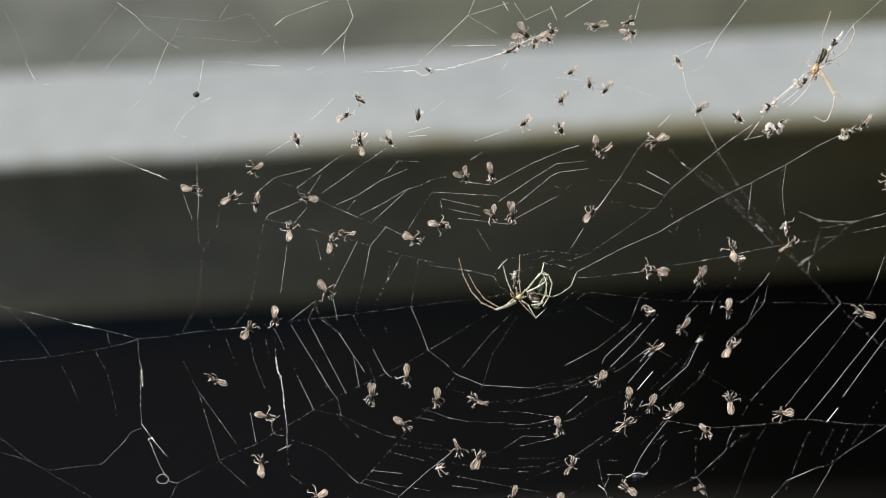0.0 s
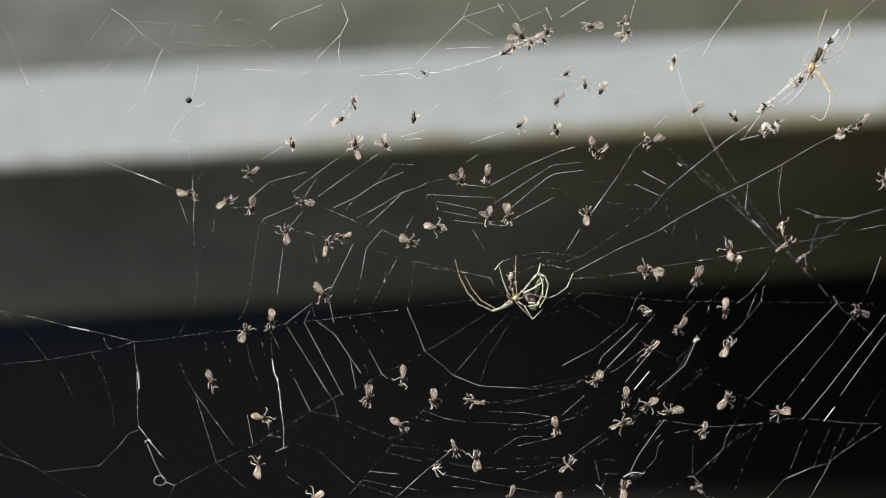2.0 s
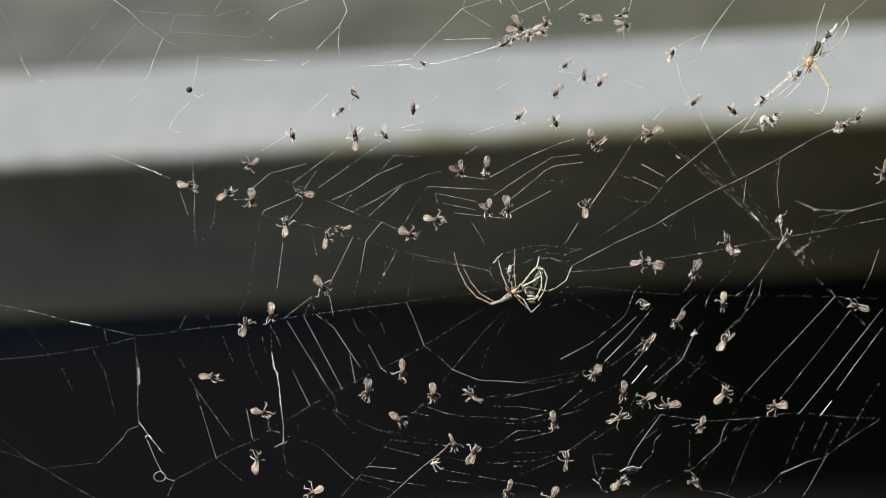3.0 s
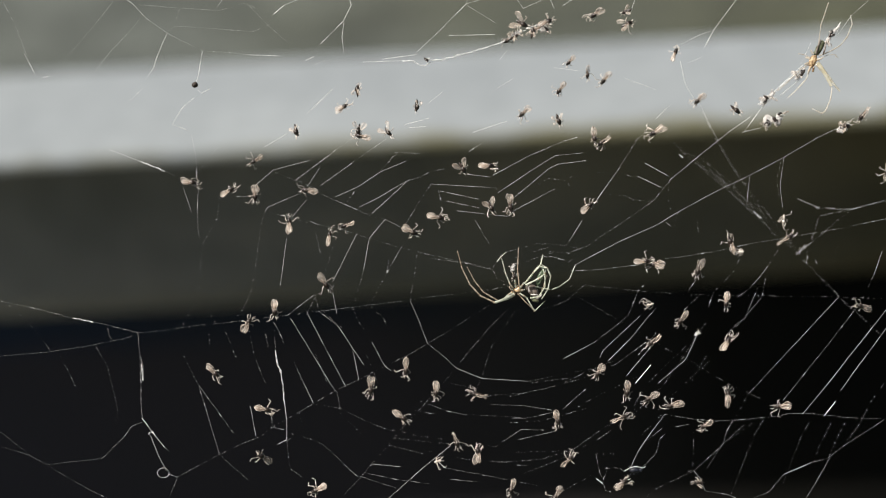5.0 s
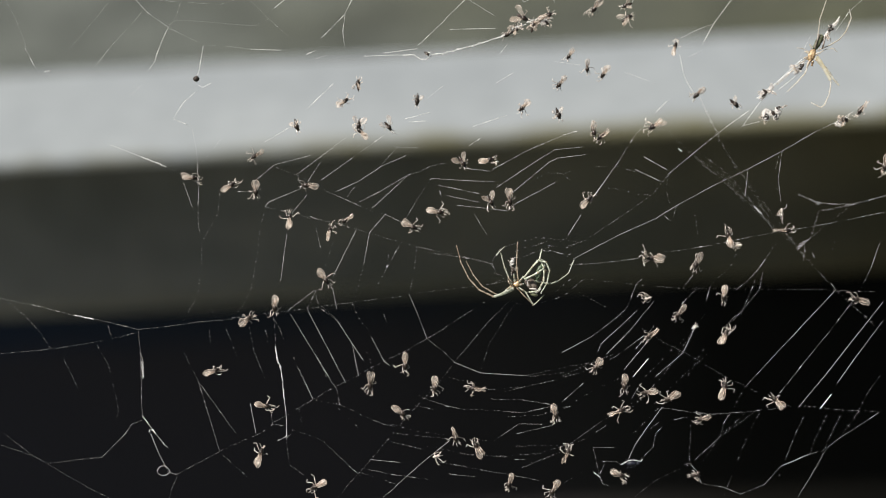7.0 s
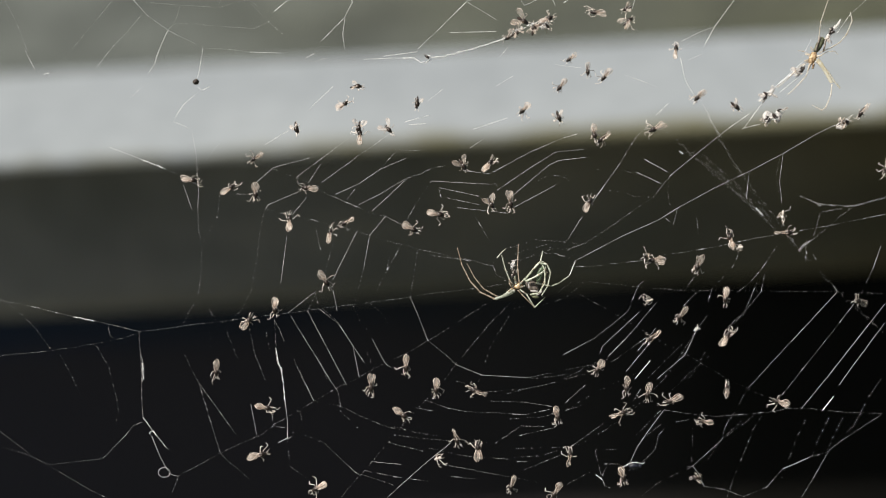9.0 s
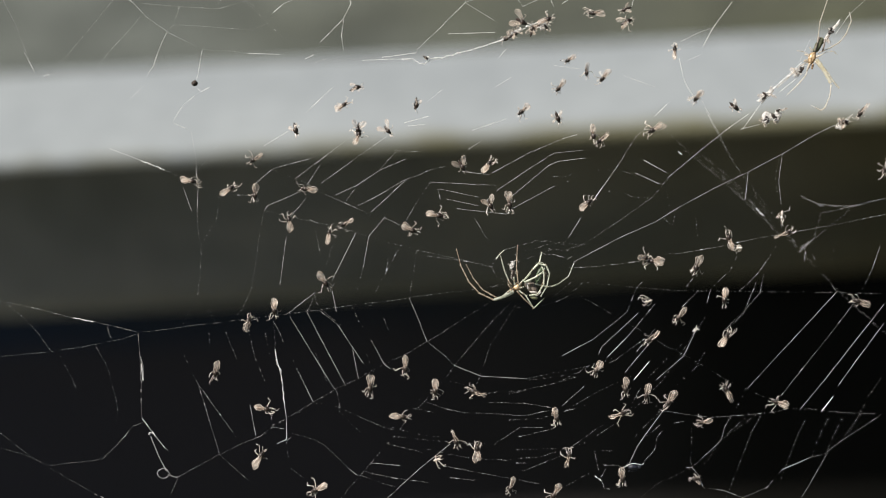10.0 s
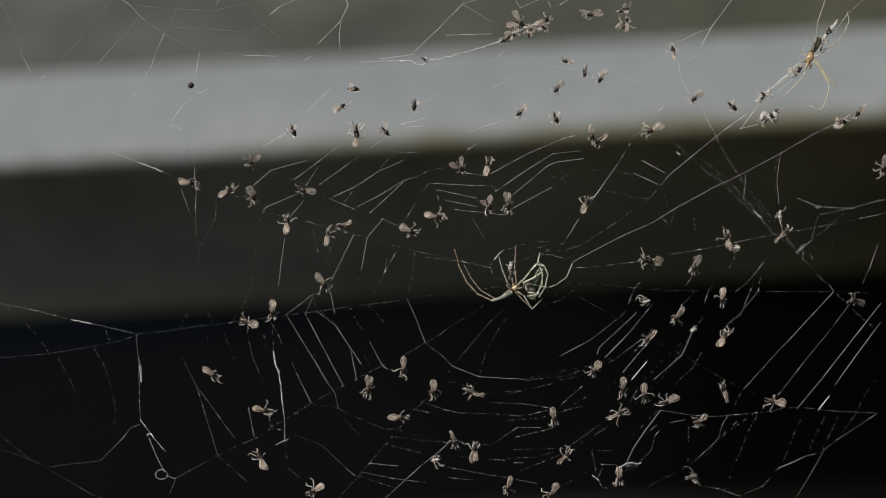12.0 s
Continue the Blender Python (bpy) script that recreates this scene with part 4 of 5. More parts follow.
midge("folded", 8.5, 38.7, 40, 20, .7, .8, turns=((0, 40, 0), (0.5, 30, 0), (1.5, 50, 0), (2.5, 45, 0), (5, 50, 0), (7, 60, 0), (9, 40, 0), (10.5, 30, 0), (11, -30, 0), (11.5, -15, 0), (12, -10, 0)))
midge("folded", 11.8, 36.5, 95, 40, .8, .8)
midge("folded", 14.6, 35.5, 50, 0, .6, .9)
midge("folded", 6.8, 33.8, 55, 40, .6, .9)
midge("folded", 0.2, 29.7, 42, 0, .5, .95)
midge("curled", 6.7, 28.5, 110, 0, .6, 1)
midge("folded", 27.5, 40.7, 300, 40, 1, .85, turns=((0, 300, 0), (1.5, 270, 0), (2.5, 250, 0), (3, 250, 0), (5, 255, 0), (10.5, 275, 0), (12, 285, 0)))
midge("folded", 31.3, 32.1, 48, 20, .7, .95)
midge("curled", 38.2, 30.5, 140, 30, .6, 1)
midge("curled", 57.5, 27.9, 205, 20, .2, 1)
midge("edgewise", 60.3, 29.5, 55, 20, .4, 1)
midge("folded", 23.5, 26.5, 32, 0, .6, 1.1)
midge("folded", 13.0, 25.4, 105, 20, .5, 1)
midge("edgewise", 14.2, 24.7, 42, 0, .4, 1)
midge("curled", -29.0, 34.0, 320, 50, 1, 1, turns=((0, 320, 0), (0.5, 330, 0), (1.5, 283, 0), (2.5, 275, 0), (3, 310, 0), (5, 270, 0), (5.5, 200, 0), (6.5, 205, 0), (7, 270, 0), (9, 185, 0), (9.5, 240, 0), (10.5, 160, 0), (11, 170, 0), (12, 180, 0)))
midge("folded", -31.3, 31.0, 218, 0, .6, .9)
midge("spread", -28.9, 26.7, 80, 30, .3, .95)
midge("spread", -23.5, 26.4, 130, 20, .9, .9)
midge("curled", -18.5, 30.9, 85, 20, .9, 1)
midge("curled", -39.9, 26.6, 110, 20, .9, 1.05)
midge("folded", -47.5, 21.5, 40, 50, .7, .9)
midge("folded", -58.4, 17.9, 178, 10, .5, 1)
midge("folded", -51.5, 16.6, 222, 30, .9, 1)
midge("folded", -47.2, 15.3, 92, 0, .3, 1.05, turns=((0, 92, 72), (0.5, 92, 15), (1.5, 92, 62), (2.5, 92, 10), (5, 90, 5), (7, 92, 10), (9.5, 95, 20), (10.5, 97, 60), (11, 97, 60), (12, 120, 20)))
midge("folded", -38.2, 16.4, 355, 10, .4, 1.05)
midge("folded", -41.2, 11.0, 270, 20, .9, 1)
midge("folded", -34.0, 8.7, 268, 40, .7, .9)
midge("edgewise", -31.4, 10.2, 12, 30, .7, .9, turns=((0, 12, 0), (0.5, 35, 0), (2.5, 20, 0), (5, 30, 0), (5.5, 55, 0), (6, 75, 0), (6.5, 50, 0), (7, 45, 0), (9, 40, 0), (12, 35, 0)))
midge("folded", -19.2, 9.0, 155, 30, .3, 1.1)
midge("folded", -14.5, 11.6, 172, 10, .3, 1.1)
midge("spread", -10.3, 20.1, 122, 10, .4, 1.05)
midge("folded", -5.5, 20.7, 115, 60, .7, 1, turns=((0, 115, 0), (1.5, 95, 0), (3, 100, 0), (5, 190, 0), (5.5, 200, 0), (6, 215, 0), (6.5, 200, 0), (7, 200, 0), (9, 240, 0), (9.5, 235, 0), (10.5, 250, 0), (11, 225, 0), (11.5, 250, 0), (12, 270, 0)))
midge("spread", -5.3, 13.3, 118, 30, .3, 1)
midge("folded", -1.9, 13.4, 100, 20, .3, 1.1)
midge("folded", 12.1, 13.8, 236, 20, .9, 1.05, turns=((0, 236, 0), (0.5, 240, 0), (1.5, 268, 0), (2.5, 262, 0), (3, 265, 0), (5, 225, 0), (5.5, 222, 0), (6, 240, 0), (6.5, 215, 0), (7, 232, 0), (9, 245, 0), (9.5, 235, 0), (10.5, 215, 0), (11, 240, 0), (12, 245, 0)))
midge("husk", 46.5, 11.7, 90, 60, .7, 1.15)
midge("edgewise", 47.5, 8.3, 214, 20, .6, 1.1, turns=((0, 214, 0), (0.5, 190, 0), (1.5, 205, 0), (3, 235, 0), (6, 205, 0), (7, 183, 0), (9, 185, 0), (9.5, 190, 0), (10.5, 215, 0), (11, 230, 0), (11.5, 300, 0), (12, 225, 0)))
midge("folded", 37.0, 7.5, 278, 10, .8, 1.1)
midge("husk", 39.0, 5.7, 10, 0, .8, 1)
midge("folded", 23.5, 3.4, 2, 15, 1, 1.15)
midge("folded", 31.3, 2.2, 78, 30, .3, 1.1)
midge("folded", 36.4, -3.5, 88, 10, .5, 1.1)
midge("husk", 23.0, -3.6, 20, 30, .5, 1)
midge("folded", 28.2, -6.6, 56, 20, .4, 1.05)
midge("edgewise", 23.1, -10.4, 38, 0, .3, 1, turns=((0, 38, 0), (3, 60, 0), (5, 50, 0), (9, 48, 0), (12, 55, 0)))
midge("folded", 36.8, -9.9, 248, 50, .6, 1.05)
midge("folded", 60.1, -3.8, 348, 10, .8, 1.1)
midge("folded", 13.6, -15.9, 58, 30, .4, 1)
midge("folded", 18.8, -19.2, 92, 20, .3, 1.1)
midge("folded", 22.5, -20.3, 68, 10, .3, 1, turns=((0, 68, 0), (0.5, 60, 0), (1.5, 40, 0), (2.5, 30, 0), (5, 35, 0), (5.5, 50, 0), (6, 20, 0), (6.5, 50, 0), (7, 10, 0), (9, 80, 0), (9.5, 75, 0), (12, 90, 0)))
midge("folded", 26.5, -21.5, 45, 0, .4, 1.05, turns=((0, 45, 0), (0.5, 40, 0), (1.5, 15, 0), (2.5, 10, 0), (6, 15, 0), (7, 30, 0), (9, 25, 0), (9.5, 100, 0), (10.5, 20, 0), (11, 40, 0), (12, 25, 0)))
midge("folded", 36.7, -19.3, 268, 20, 1, 1.15, turns=((0, 268, 0), (1.5, 240, 20), (2.5, 190, 0), (3, 220, 0), (5, 250, 30), (5.5, 330, 20), (6, 335, 0), (6.5, 270, 0), (7, 245, 0), (9, 210, 60), (9.5, 250, 60), (10.5, 330, 20), (11, 300, 60), (12, 280, 60)))
midge("folded", 45.7, -21.6, 2, 10, .6, 1.1, turns=((0, 2, 0), (3, 8, 0), (6, 5, 0), (6.5, 335, 0), (7, 315, 0), (9, 345, 0), (9.5, 340, 0), (10.5, 345, 0), (12, 350, 0)))
midge("folded", 32.5, -25.1, 132, 40, .6, .9, turns=((0, 132, 0), (0.5, 140, 0), (1.5, 95, 0), (2.5, 70, 0), (3, 75, 0), (5, 40, 0), (5.5, 10, 0), (6, 15, 0), (6.5, 30, 0), (7, 25, 0), (9, 0, 0), (9.5, 5, 0), (10.5, 35, 0), (11, 30, 0), (11.5, 35, 0), (12, 50, 0)))
midge("edgewise", 18.2, -23.5, 218, 0, .3, 1.1, turns=((0, 218, 0), (1.5, 205, 0), (9.5, 200, 0), (10.5, 195, 0), (12, 205, 0)))
midge("folded", 6.5, -24.2, 112, 30, .5, 1)
midge("folded", -20.5, -15.3, 90, 20, .3, 1.1)
midge("folded", -26.8, -18.8, 88, 10, .3, 1.15)
midge("folded", -15.2, -19.3, 95, 10, .4, 1.1)
midge("edgewise", -8.3, -19.4, 350, 10, .5, 1.1, turns=((0, 350, 0), (0.5, 345, 0), (1.5, 380, 0), (2.5, 335, 0), (3, 335, 0), (5, 350, 0), (6, 350, 0), (6.5, 330, 0), (7, 360, 0), (9, 345, 0), (12, 350, 0)))
midge("folded", -20.9, -23.8, 152, 20, .3, 1.1, turns=((0, 152, 0), (0.5, 150, 0), (7, 152, 0), (9, 150, 0), (9.5, 175, 0), (10.5, 190, 0), (11, 190, 0), (12, 185, 0)))
midge("folded", -45.2, -22.2, 170, 30, .4, 1.1)
midge("folded", -46.2, -30.3, 274, 10, .9, 1.15, turns=((0, 274, 0), (0.5, 290, 0), (1.5, 285, 0), (2.5, 255, 0), (3, 260, 0), (5, 330, 60), (6, 320, 60), (6.5, 240, 0), (7, 255, 0), (9, 195, 0), (9.5, 225, 0), (10.5, 255, 0), (11, 300, 0), (12, 300, 0)))
midge("edgewise", -11.4, -28.2, 112, 20, .4, 1.1)
midge("folded", -7.7, -29.5, 246, 15, .6, 1.1, turns=((0, 246, 0), (0.5, 275, 0), (1.5, 270, 0), (2.5, 280, 0), (3, 245, 0), (5, 265, 0), (5.5, 290, 0), (6, 250, 0), (6.5, 268, 0), (7, 300, 0), (9, 275, 0), (9.5, 280, 0), (10.5, 262, 0), (12, 265, 0)))
midge("husk", -15.0, -31.3, 200, 40, .2, 1)
midge("edgewise", 8.8, -30.8, 240, 20, .7, 1, turns=((0, 240, 0), (1.5, 220, 0), (2.5, 225, 0), (3, 268, 0), (5, 230, 0), (6, 195, 0), (6.5, 200, 0), (7, 250, 0), (9, 265, 0), (9.5, 255, 0), (10.5, 265, 0), (11, 265, 0), (11.5, 240, 0), (12, 230, 0)))
midge("folded", -1.8, -36.5, 75, 10, .5, 1)
midge("folded", -36.6, -36.5, 28, 10, .4, 1.1)
midge("curled", 31.3, -35.0, 0, 20, .4, .9)
midge("folded", -54.4, -15.8, 350, 40, 1, 1.05, turns=((0, 350, 0), (0.5, 345, 0), (1.5, 395, 0), (2, 480, 0), (2.5, 560, 0), (3, 545, 0), (5, 500, 0), (5.5, 540, 0), (6, 550, 0), (6.5, 560, 0), (7, 565, 0), (9, 455, 0), (9.5, 450, 0), (10.5, 440, 0), (11, 520, 0), (12, 515, 0)))
midge("folded", -48.4, -6.6, 236, 20, 1, 1.05, turns=((0, 236, 0), (0.5, 215, 0), (1.5, 255, 0), (2.5, 230, 0), (3, 245, 0), (5, 238, 0), (5.5, 218, 0), (6, 222, 0), (6.5, 225, 0), (7, 215, 0), (9, 225, 0), (9.5, 205, 40), (10.5, 265, 30), (11, 205, 0), (11.5, 285, 0), (12, 345, 0)))
midge("folded", -43.8, -4.9, 88, 10, .4, 1.1)
midge("folded", -34.7, -0.2, 128, 10, .4, 1.1)
midge("folded", 64.9, 19.7, 80, 30, .6, 1.1)
midge("folded", 6.0, -37.8, 60, 20, .6, 1.1)
midge("curled", -1.3, 1.2, 80, 20, .1, .7)
midge("folded", -28.7, 25.9, 285, 10, .3, 1, turns=((0, 285, 0), (0.5, 283, 0), (1.5, 300, 0), (2.5, 275, 0), (3, 268, 0), (5, 350, 0), (5.5, 325, 0), (6, 320, 0), (6.5, 340, 0), (7, 315, 0), (9, 272, 0), (9.5, 262, 0), (10.5, 235, 0), (11, 240, 0), (12, 260, 0)))
midge("folded", 22.2, 4.0, 178, 0, .3, 1.05, turns=((0, 178, 84), (1.5, 178, 78), (2.5, 178, 10), (3, 185, 10), (5, 180, 5), (5.5, 180, 10), (6, 180, 80), (6.5, 172, 15), (7, 170, 78), (9, 170, 84), (9.5, 175, 78), (10.5, 178, 10), (11, 165, 30), (11.5, 170, 75), (12, 170, 75)))
midge("folded", 18.3, -34.9, 335, 10, .3, 1, turns=((0, 335, 0), (0.5, 340, 0), (1.5, 300, 0), (2.5, 240, 0), (3, 220, 0), (5, 220, 0), (6.5, 170, 0), (7, 160, 0), (9, 110, 0), (10.5, 100, 0), (12, 100, 0)))
midge("folded", 3.5, 44.9, 212, 30, .2, 1)
midge("curled", -1.0, 43.5, 225, 20, .2, 1)


SLACK = {}


def still(ob, x, y, depth=0.3, turn=0.0, slack=(1, 1, 1)):
    """A thing that rides on the web without twirling; slack: how much further than the web it swings."""
    SLACK[ob] = np.array(slack)
    HUNG.append((ob, np.array((x, y, depth)), Matrix(), (0, 1, 0, 1, 0), np.array(((0, turn, 0), (12, turn, 0)), float)))


def bundle(x, y, angle, long, wide, dark):
    """Prey wound in white silk, dark lumps showing through."""
    dice = random.Random(int(abs(x * 31 + y * 17)))
    root = tagged(new("wrapped_prey"), "dark midge bundled in rough white silk", "prey bundle", "prey bundles")
    v, f = joined(*[blob((dice.uniform(-0.4, 0.4) * long, dice.uniform(-0.3, 0.3) * wide, 0), (long * dice.uniform(0.22, 0.42), wide * dice.uniform(0.22, 0.4), wide * 0.26), dice.uniform(-35, 35), 0.55, 2.6, 14, 18) for _ in range(3)])
    part("silk_wrap", mesh_of("silk_wrap", v * MM, f, WRAP), root, "rough white silk wrapping")
    for k in range(dark):
        v, f = blob((dice.uniform(-0.45, 0.45) * long, dice.uniform(-0.4, 0.4) * wide, wide * 0.2), (dice.uniform(0.35, 0.65), 0.25, 0.26), dice.uniform(0, 180), 0.4, 2.5)
        part("body", mesh_of("body", v * MM, f, BODY), root, "dark shiny insect body")
    if long > 1.5:
        for side in (1, -1):
            ob = wing(root, side, "curled", dice, "crumpled pale wing")
            ob.matrix_basis = pose(dice.uniform(-0.3, 0.3) * long * MM, 0, 0, dice.uniform(-40, 40), dice.uniform(-30, 30), dice.uniform(0, 360))
    for k in range(5 if long > 0.8 else 3):
        a = np.array((dice.uniform(-0.5, 0.5) * long, dice.uniform(-0.4, 0.4) * wide, 0.1))
        b = a + (dice.uniform(-1, 1) * 0.6, dice.uniform(-1, 1) * 0.6, dice.uniform(-0.2, 0.4))
        c = b + (dice.uniform(-1, 1) * 0.5, dice.uniform(-1, 1) * 0.5, 0)
        part("leg", mesh_of("leg", *tube(jointed_path([a, b, c], 0.15) * MM, 0.055 * MM, 5), LEGS), root)
    for k in range(5):
        turn = np.linspace(0, 6.28 * 1.5, 40)
        tilt, at = dice.uniform(-0.6, 0.6), dice.uniform(-0.4, 0.4) * long
        path = np.stack([at + (turn / 9 - 0.5) * 0.6 * long + tilt * 0.3 * np.cos(turn), wide * 0.42 * np.cos(turn), wide * 0.34 * np.sin(turn)], 1)
        part("silk_winding", mesh_of("silk_winding", *tube(path * MM, 0.028 * MM, 4), SILK), root)
    still(root, x, y, 0.3, angle)


def bundles():
    bundle(*(43.7, 32.5), 40, 2.8, 1.2, 2)
    bundle(*(43.7, 28.3), 70, 2.4, 1.6, 3)
    bundle(*(45.7, 29.3), 60, 2.2, 1.6, 4)
    bundle(*(54.9, 43.5), 52, 3.2, 0.8, 3)
    bundle(*(49.3, 36.7), 48, 2.8, 0.8, 3)
    bundle(*(56.9, 27.5), 30, 2.2, 1.1, 3)
    bundle(*(-16.5, 39.2), 10, 0.7, 0.4, 1)
    bundle(*(4.4, 44.7), 32, 2.2, 1.0, 1)
    bundle(*(-0.6, 43.7), 28, 1.8, 0.8, 1)
    bundle(*(-1.5, 2.7), 75, 1.4, 0.75, 0)
    bundle(*(31.1, -8.8), 40, 0.9, 0.5, 0)
    v, f = blob((0, 0, 0), (0.54, 0.48, 0.48), 20, 0.35, 2.2, 14, 18)
    ob = tagged(new("seed_husk", mesh_of("seed_husk", v * MM, f, SEED)), "small dark brown round husk hanging on a thread", "seed husk")
    still(ob, *(-57.7, 34.7), slack=(1.5, 1.1, 1))


def beetle():
    """A small black beetle slung under the end of a thread, silk over its back."""
    root = tagged(new("beetle"), "small glossy black beetle caught under white silk", "beetle")
    v, f = blob((0, 0, 0.2), (1.0, 0.58, 0.55), -8, 0.2, 1.2, 14, 18)
    part("shell", mesh_of("shell", v * MM, f, SHELL), root, "glossy blue-black shell")
    v, f = blob((1.05, -0.1, 0.2), (0.32, 0.36, 0.32), -8)
    part("head", mesh_of("head", v * MM, f, SHELL), root)
    for k in range(6):
        side = 1 if k % 2 else -1
        x = -0.7 + 0.65 * (k // 2)
        path = jointed_path([(x, side * 0.5, 0.1), (x - 0.1, side * 0.68, 0.25), (x - 0.3, side * 0.8, 0.1)], 0.15)
        part("leg", mesh_of("leg", *tube(path * MM, 0.06 * MM, 5), SHELL), root)
    path = np.array([(-1.4, 0.35, 0.7), (-0.5, 0.62, 0.8), (0.4, 0.6, 0.8), (1.5, 0.25, 0.6), (1.9, 0.5, 0.4)])
    part("silk_winding", mesh_of("silk_winding", *tube(smooth_path(path, 0.15) * MM, 0.06 * MM, 5), SILK), root, "white silk over its back")
    still(root, *(20.2, -32.8), 0.2, 6)


bundles()
beetle()


# ---- the spiders ----
def limb(root, mat, thick, *joints, label=""):
    """A jointed leg: stout thigh, thin foot, small swellings and spines at the joints. Joints as x, y and height over the web."""
    path = jointed_path(joints, 0.25)
    t = np.linspace(0, 1, len(path))
    radii = 0.56 * thick * (1 - 0.5 * t) * np.array([1 + 0.3 * noise.noise((a * 9, thick * 40, 0)) for a in t])
    pieces = [tube(path * MM, radii * MM, 8)]
    for k in range(5, len(path) - 3, 7):
        ahead = path[k + 1] - path[k]
        out = np.array((-ahead[1], ahead[0], 0.1)) / (np.linalg.norm(ahead) + 1e-9) * (0.32 if k % 2 else -0.32)
        pieces.append(tube(np.array([path[k], path[k] + out * 0.5 + ahead * 0.4, path[k] + out + ahead]) * MM, np.array([0.025, 0.02, 0.008]) * MM, 4))
    leg = part("leg", mesh_of("leg", *joined(*pieces), mat), root, label)
    for k, q in enumerate(joints[1:-1] if thick < 0.5 else ()):
        r = thick * (0.6 - 0.3 * k / len(joints))
        v, f = blob(q, (r, r * 0.9, r * 0.9), rings=6, sides=8)
        part("knee", mesh_of("knee", v * MM, f, SPIDER_SHIN), leg)


def orb_spider():
    root = tagged(new("spider"), "green and silver long-legged spider hanging at the web's hub", "spider")
    v, f = blob((-0.6, -1.0, 0.8), (0.82, 0.54, 0.5), 25, 0.5, 3.2)
    part("carapace", mesh_of("carapace", v * MM, f, SPIDER_HEAD), root, "amber brown glossy carapace")
    v, f = blob((2.1, -1.3, 0.2), (1.6, 0.8, 0.7), -52, 0.25, 1.6, 16, 22, 0.25)
    abdomen = part("abdomen", mesh_of("abdomen", v * MM, f, SPIDER_BELLY), root, "silver-grey mottled abdomen")
    v, f = blob((3.3, 1.1, 0.0), (1.6, 0.5, 0.45), 72, 0.2, 1.1, 16, 18, 0.2)
    part("green_flank", mesh_of("green_flank", v * MM, f, SPIDER_GREEN), abdomen, "translucent green flank")
    for p, q, w in (((0.9, -0.2), (1.3, -1.4), 1.1), ((1.6, -1.9), (2.9, -2.0), 1.15), ((2.6, -2.7), (3.6, -1.9), 1.0)):
        bend = ((p[0] + q[0]) / 2 + 0.12, (p[1] + q[1]) / 2 + 0.05, w + 0.25)
        part("pale_band", mesh_of("pale_band", *tube(smooth_path([(*p, w), bend, (*q, w)], 0.15) * MM, 0.11 * MM, 6), WRAP), abdomen, "silvery white band")
    v, f = blob((2.4, -2.9, 1.0), (0.7, 0.35, 0.4), -15, 0.1, 1.0)
    part("spinneret", mesh_of("spinneret", v * MM, f, SPIDER_BACK), root)
    for side in (-1, 1):
        v, f = blob((-1.6 - 0.1 * side, -1.75 + 0.2 * side, 1.0), (0.55, 0.26, 0.28), 40)
        part("jaw", mesh_of("jaw", v * MM, f, SPIDER_HEAD), root)
        path = smooth_path([(-1.2, -1.2 + 0.3 * side, 1.1), (-1.9, -0.7 + 0.3 * side, 1.5), (-2.2, -0.1 + 0.35 * side, 1.3)], 0.2)
        part("feeler", mesh_of("feeler", *tube(path * MM, 0.11 * MM, 6), SPIDER_SHIN), root)
    for near, out in (((-0.4, -0.9), (0.5, 0.3)), ((-1.5, -0.9), (-2.1, -0.0)), ((-0.3, -1.7), (1.1, -2.6)), ((-1.7, -1.5), (-2.7, -2.2)), ((-1.0, -0.6), (-1.2, 0.7)), ((-0.2, -1.2), (0.6, -1.0))):
        limb(root, SPIDER_LEG, 0.34, (*near, 1.0), ((near[0] + out[0]) / 2, (near[1] + out[1]) / 2, 1.4), (*out, 1.2))
    limb(root, SPIDER_LEG, 0.72, *[(*p, h) for p, h in zip(((-1.3, -1.8), (-3.0, -2.7), (-4.7, -3.3)), (1, 1.3, 1.4))])
    limb(root, SPIDER_SHIN, 0.3, *[(*p, h) for p, h in zip(((-4.7, -3.3), (-7.3, -2.1), (-9.1, -0.1), (-10.5, 2.7), (-11.3, 5.8)), (1.4, 1.3, 1.1, 0.6, 0.1))], label="long amber and green foreleg")
    limb(root, SPIDER_SHIN, 0.26, *[(*p, h) for p, h in zip(((-4.1, -3.0), (-6.7, -1.5), (-8.3, 0.5), (-9.6, 3.0)), (1, 0.9, 0.7, 0.2))])
    limb(root, SPIDER_LEG, 0.24, *[(*p, h) for p, h in zip(((-1.9, -0.3), (-2.8, 1.8), (-3.5, 4.5)), (0.9, 0.8, 0.3))])
    limb(root, SPIDER_LEG, 0.22, *[(*p, h) for p, h in zip(((-4.3, 3.9), (-3.6, 4.8), (-2.7, 5.6)), (0.3, 0.35, 0.3))])
    limb(root, SPIDER_SHIN, 0.2, *[(*p, h) for p, h in zip(((-0.4, -0.5), (-0.7, 2.5), (-0.5, 6.4)), (1, 0.9, 0.2))])
    limb(root, SPIDER_LEG, 0.3, *[(*p, h) for p, h in zip(((0.5, -0.0), (2.1, 2.0), (3.3, 3.2), (3.8, 5.1)), (1.2, 1.6, 1.5, 0.2))])
    limb(root, SPIDER_LEG, 0.34, *[(*p, h) for p, h in zip(((0.7, -0.2), (3.0, 0.9), (4.1, 1.8), (3.6, 2.9)), (1.6, 1.9, 1.8, 1.2))])
    limb(root, SPIDER_LEG, 0.22, *[(*p, h) for p, h in zip(((1.2, 0.7), (2.6, 2.7), (3.4, 3.4), (4.1, 3.1), (4.3, 1.9), (2.1, 0.5)), (1.2, 1.4, 1.6, 1.5, 1.3, 1.1))])
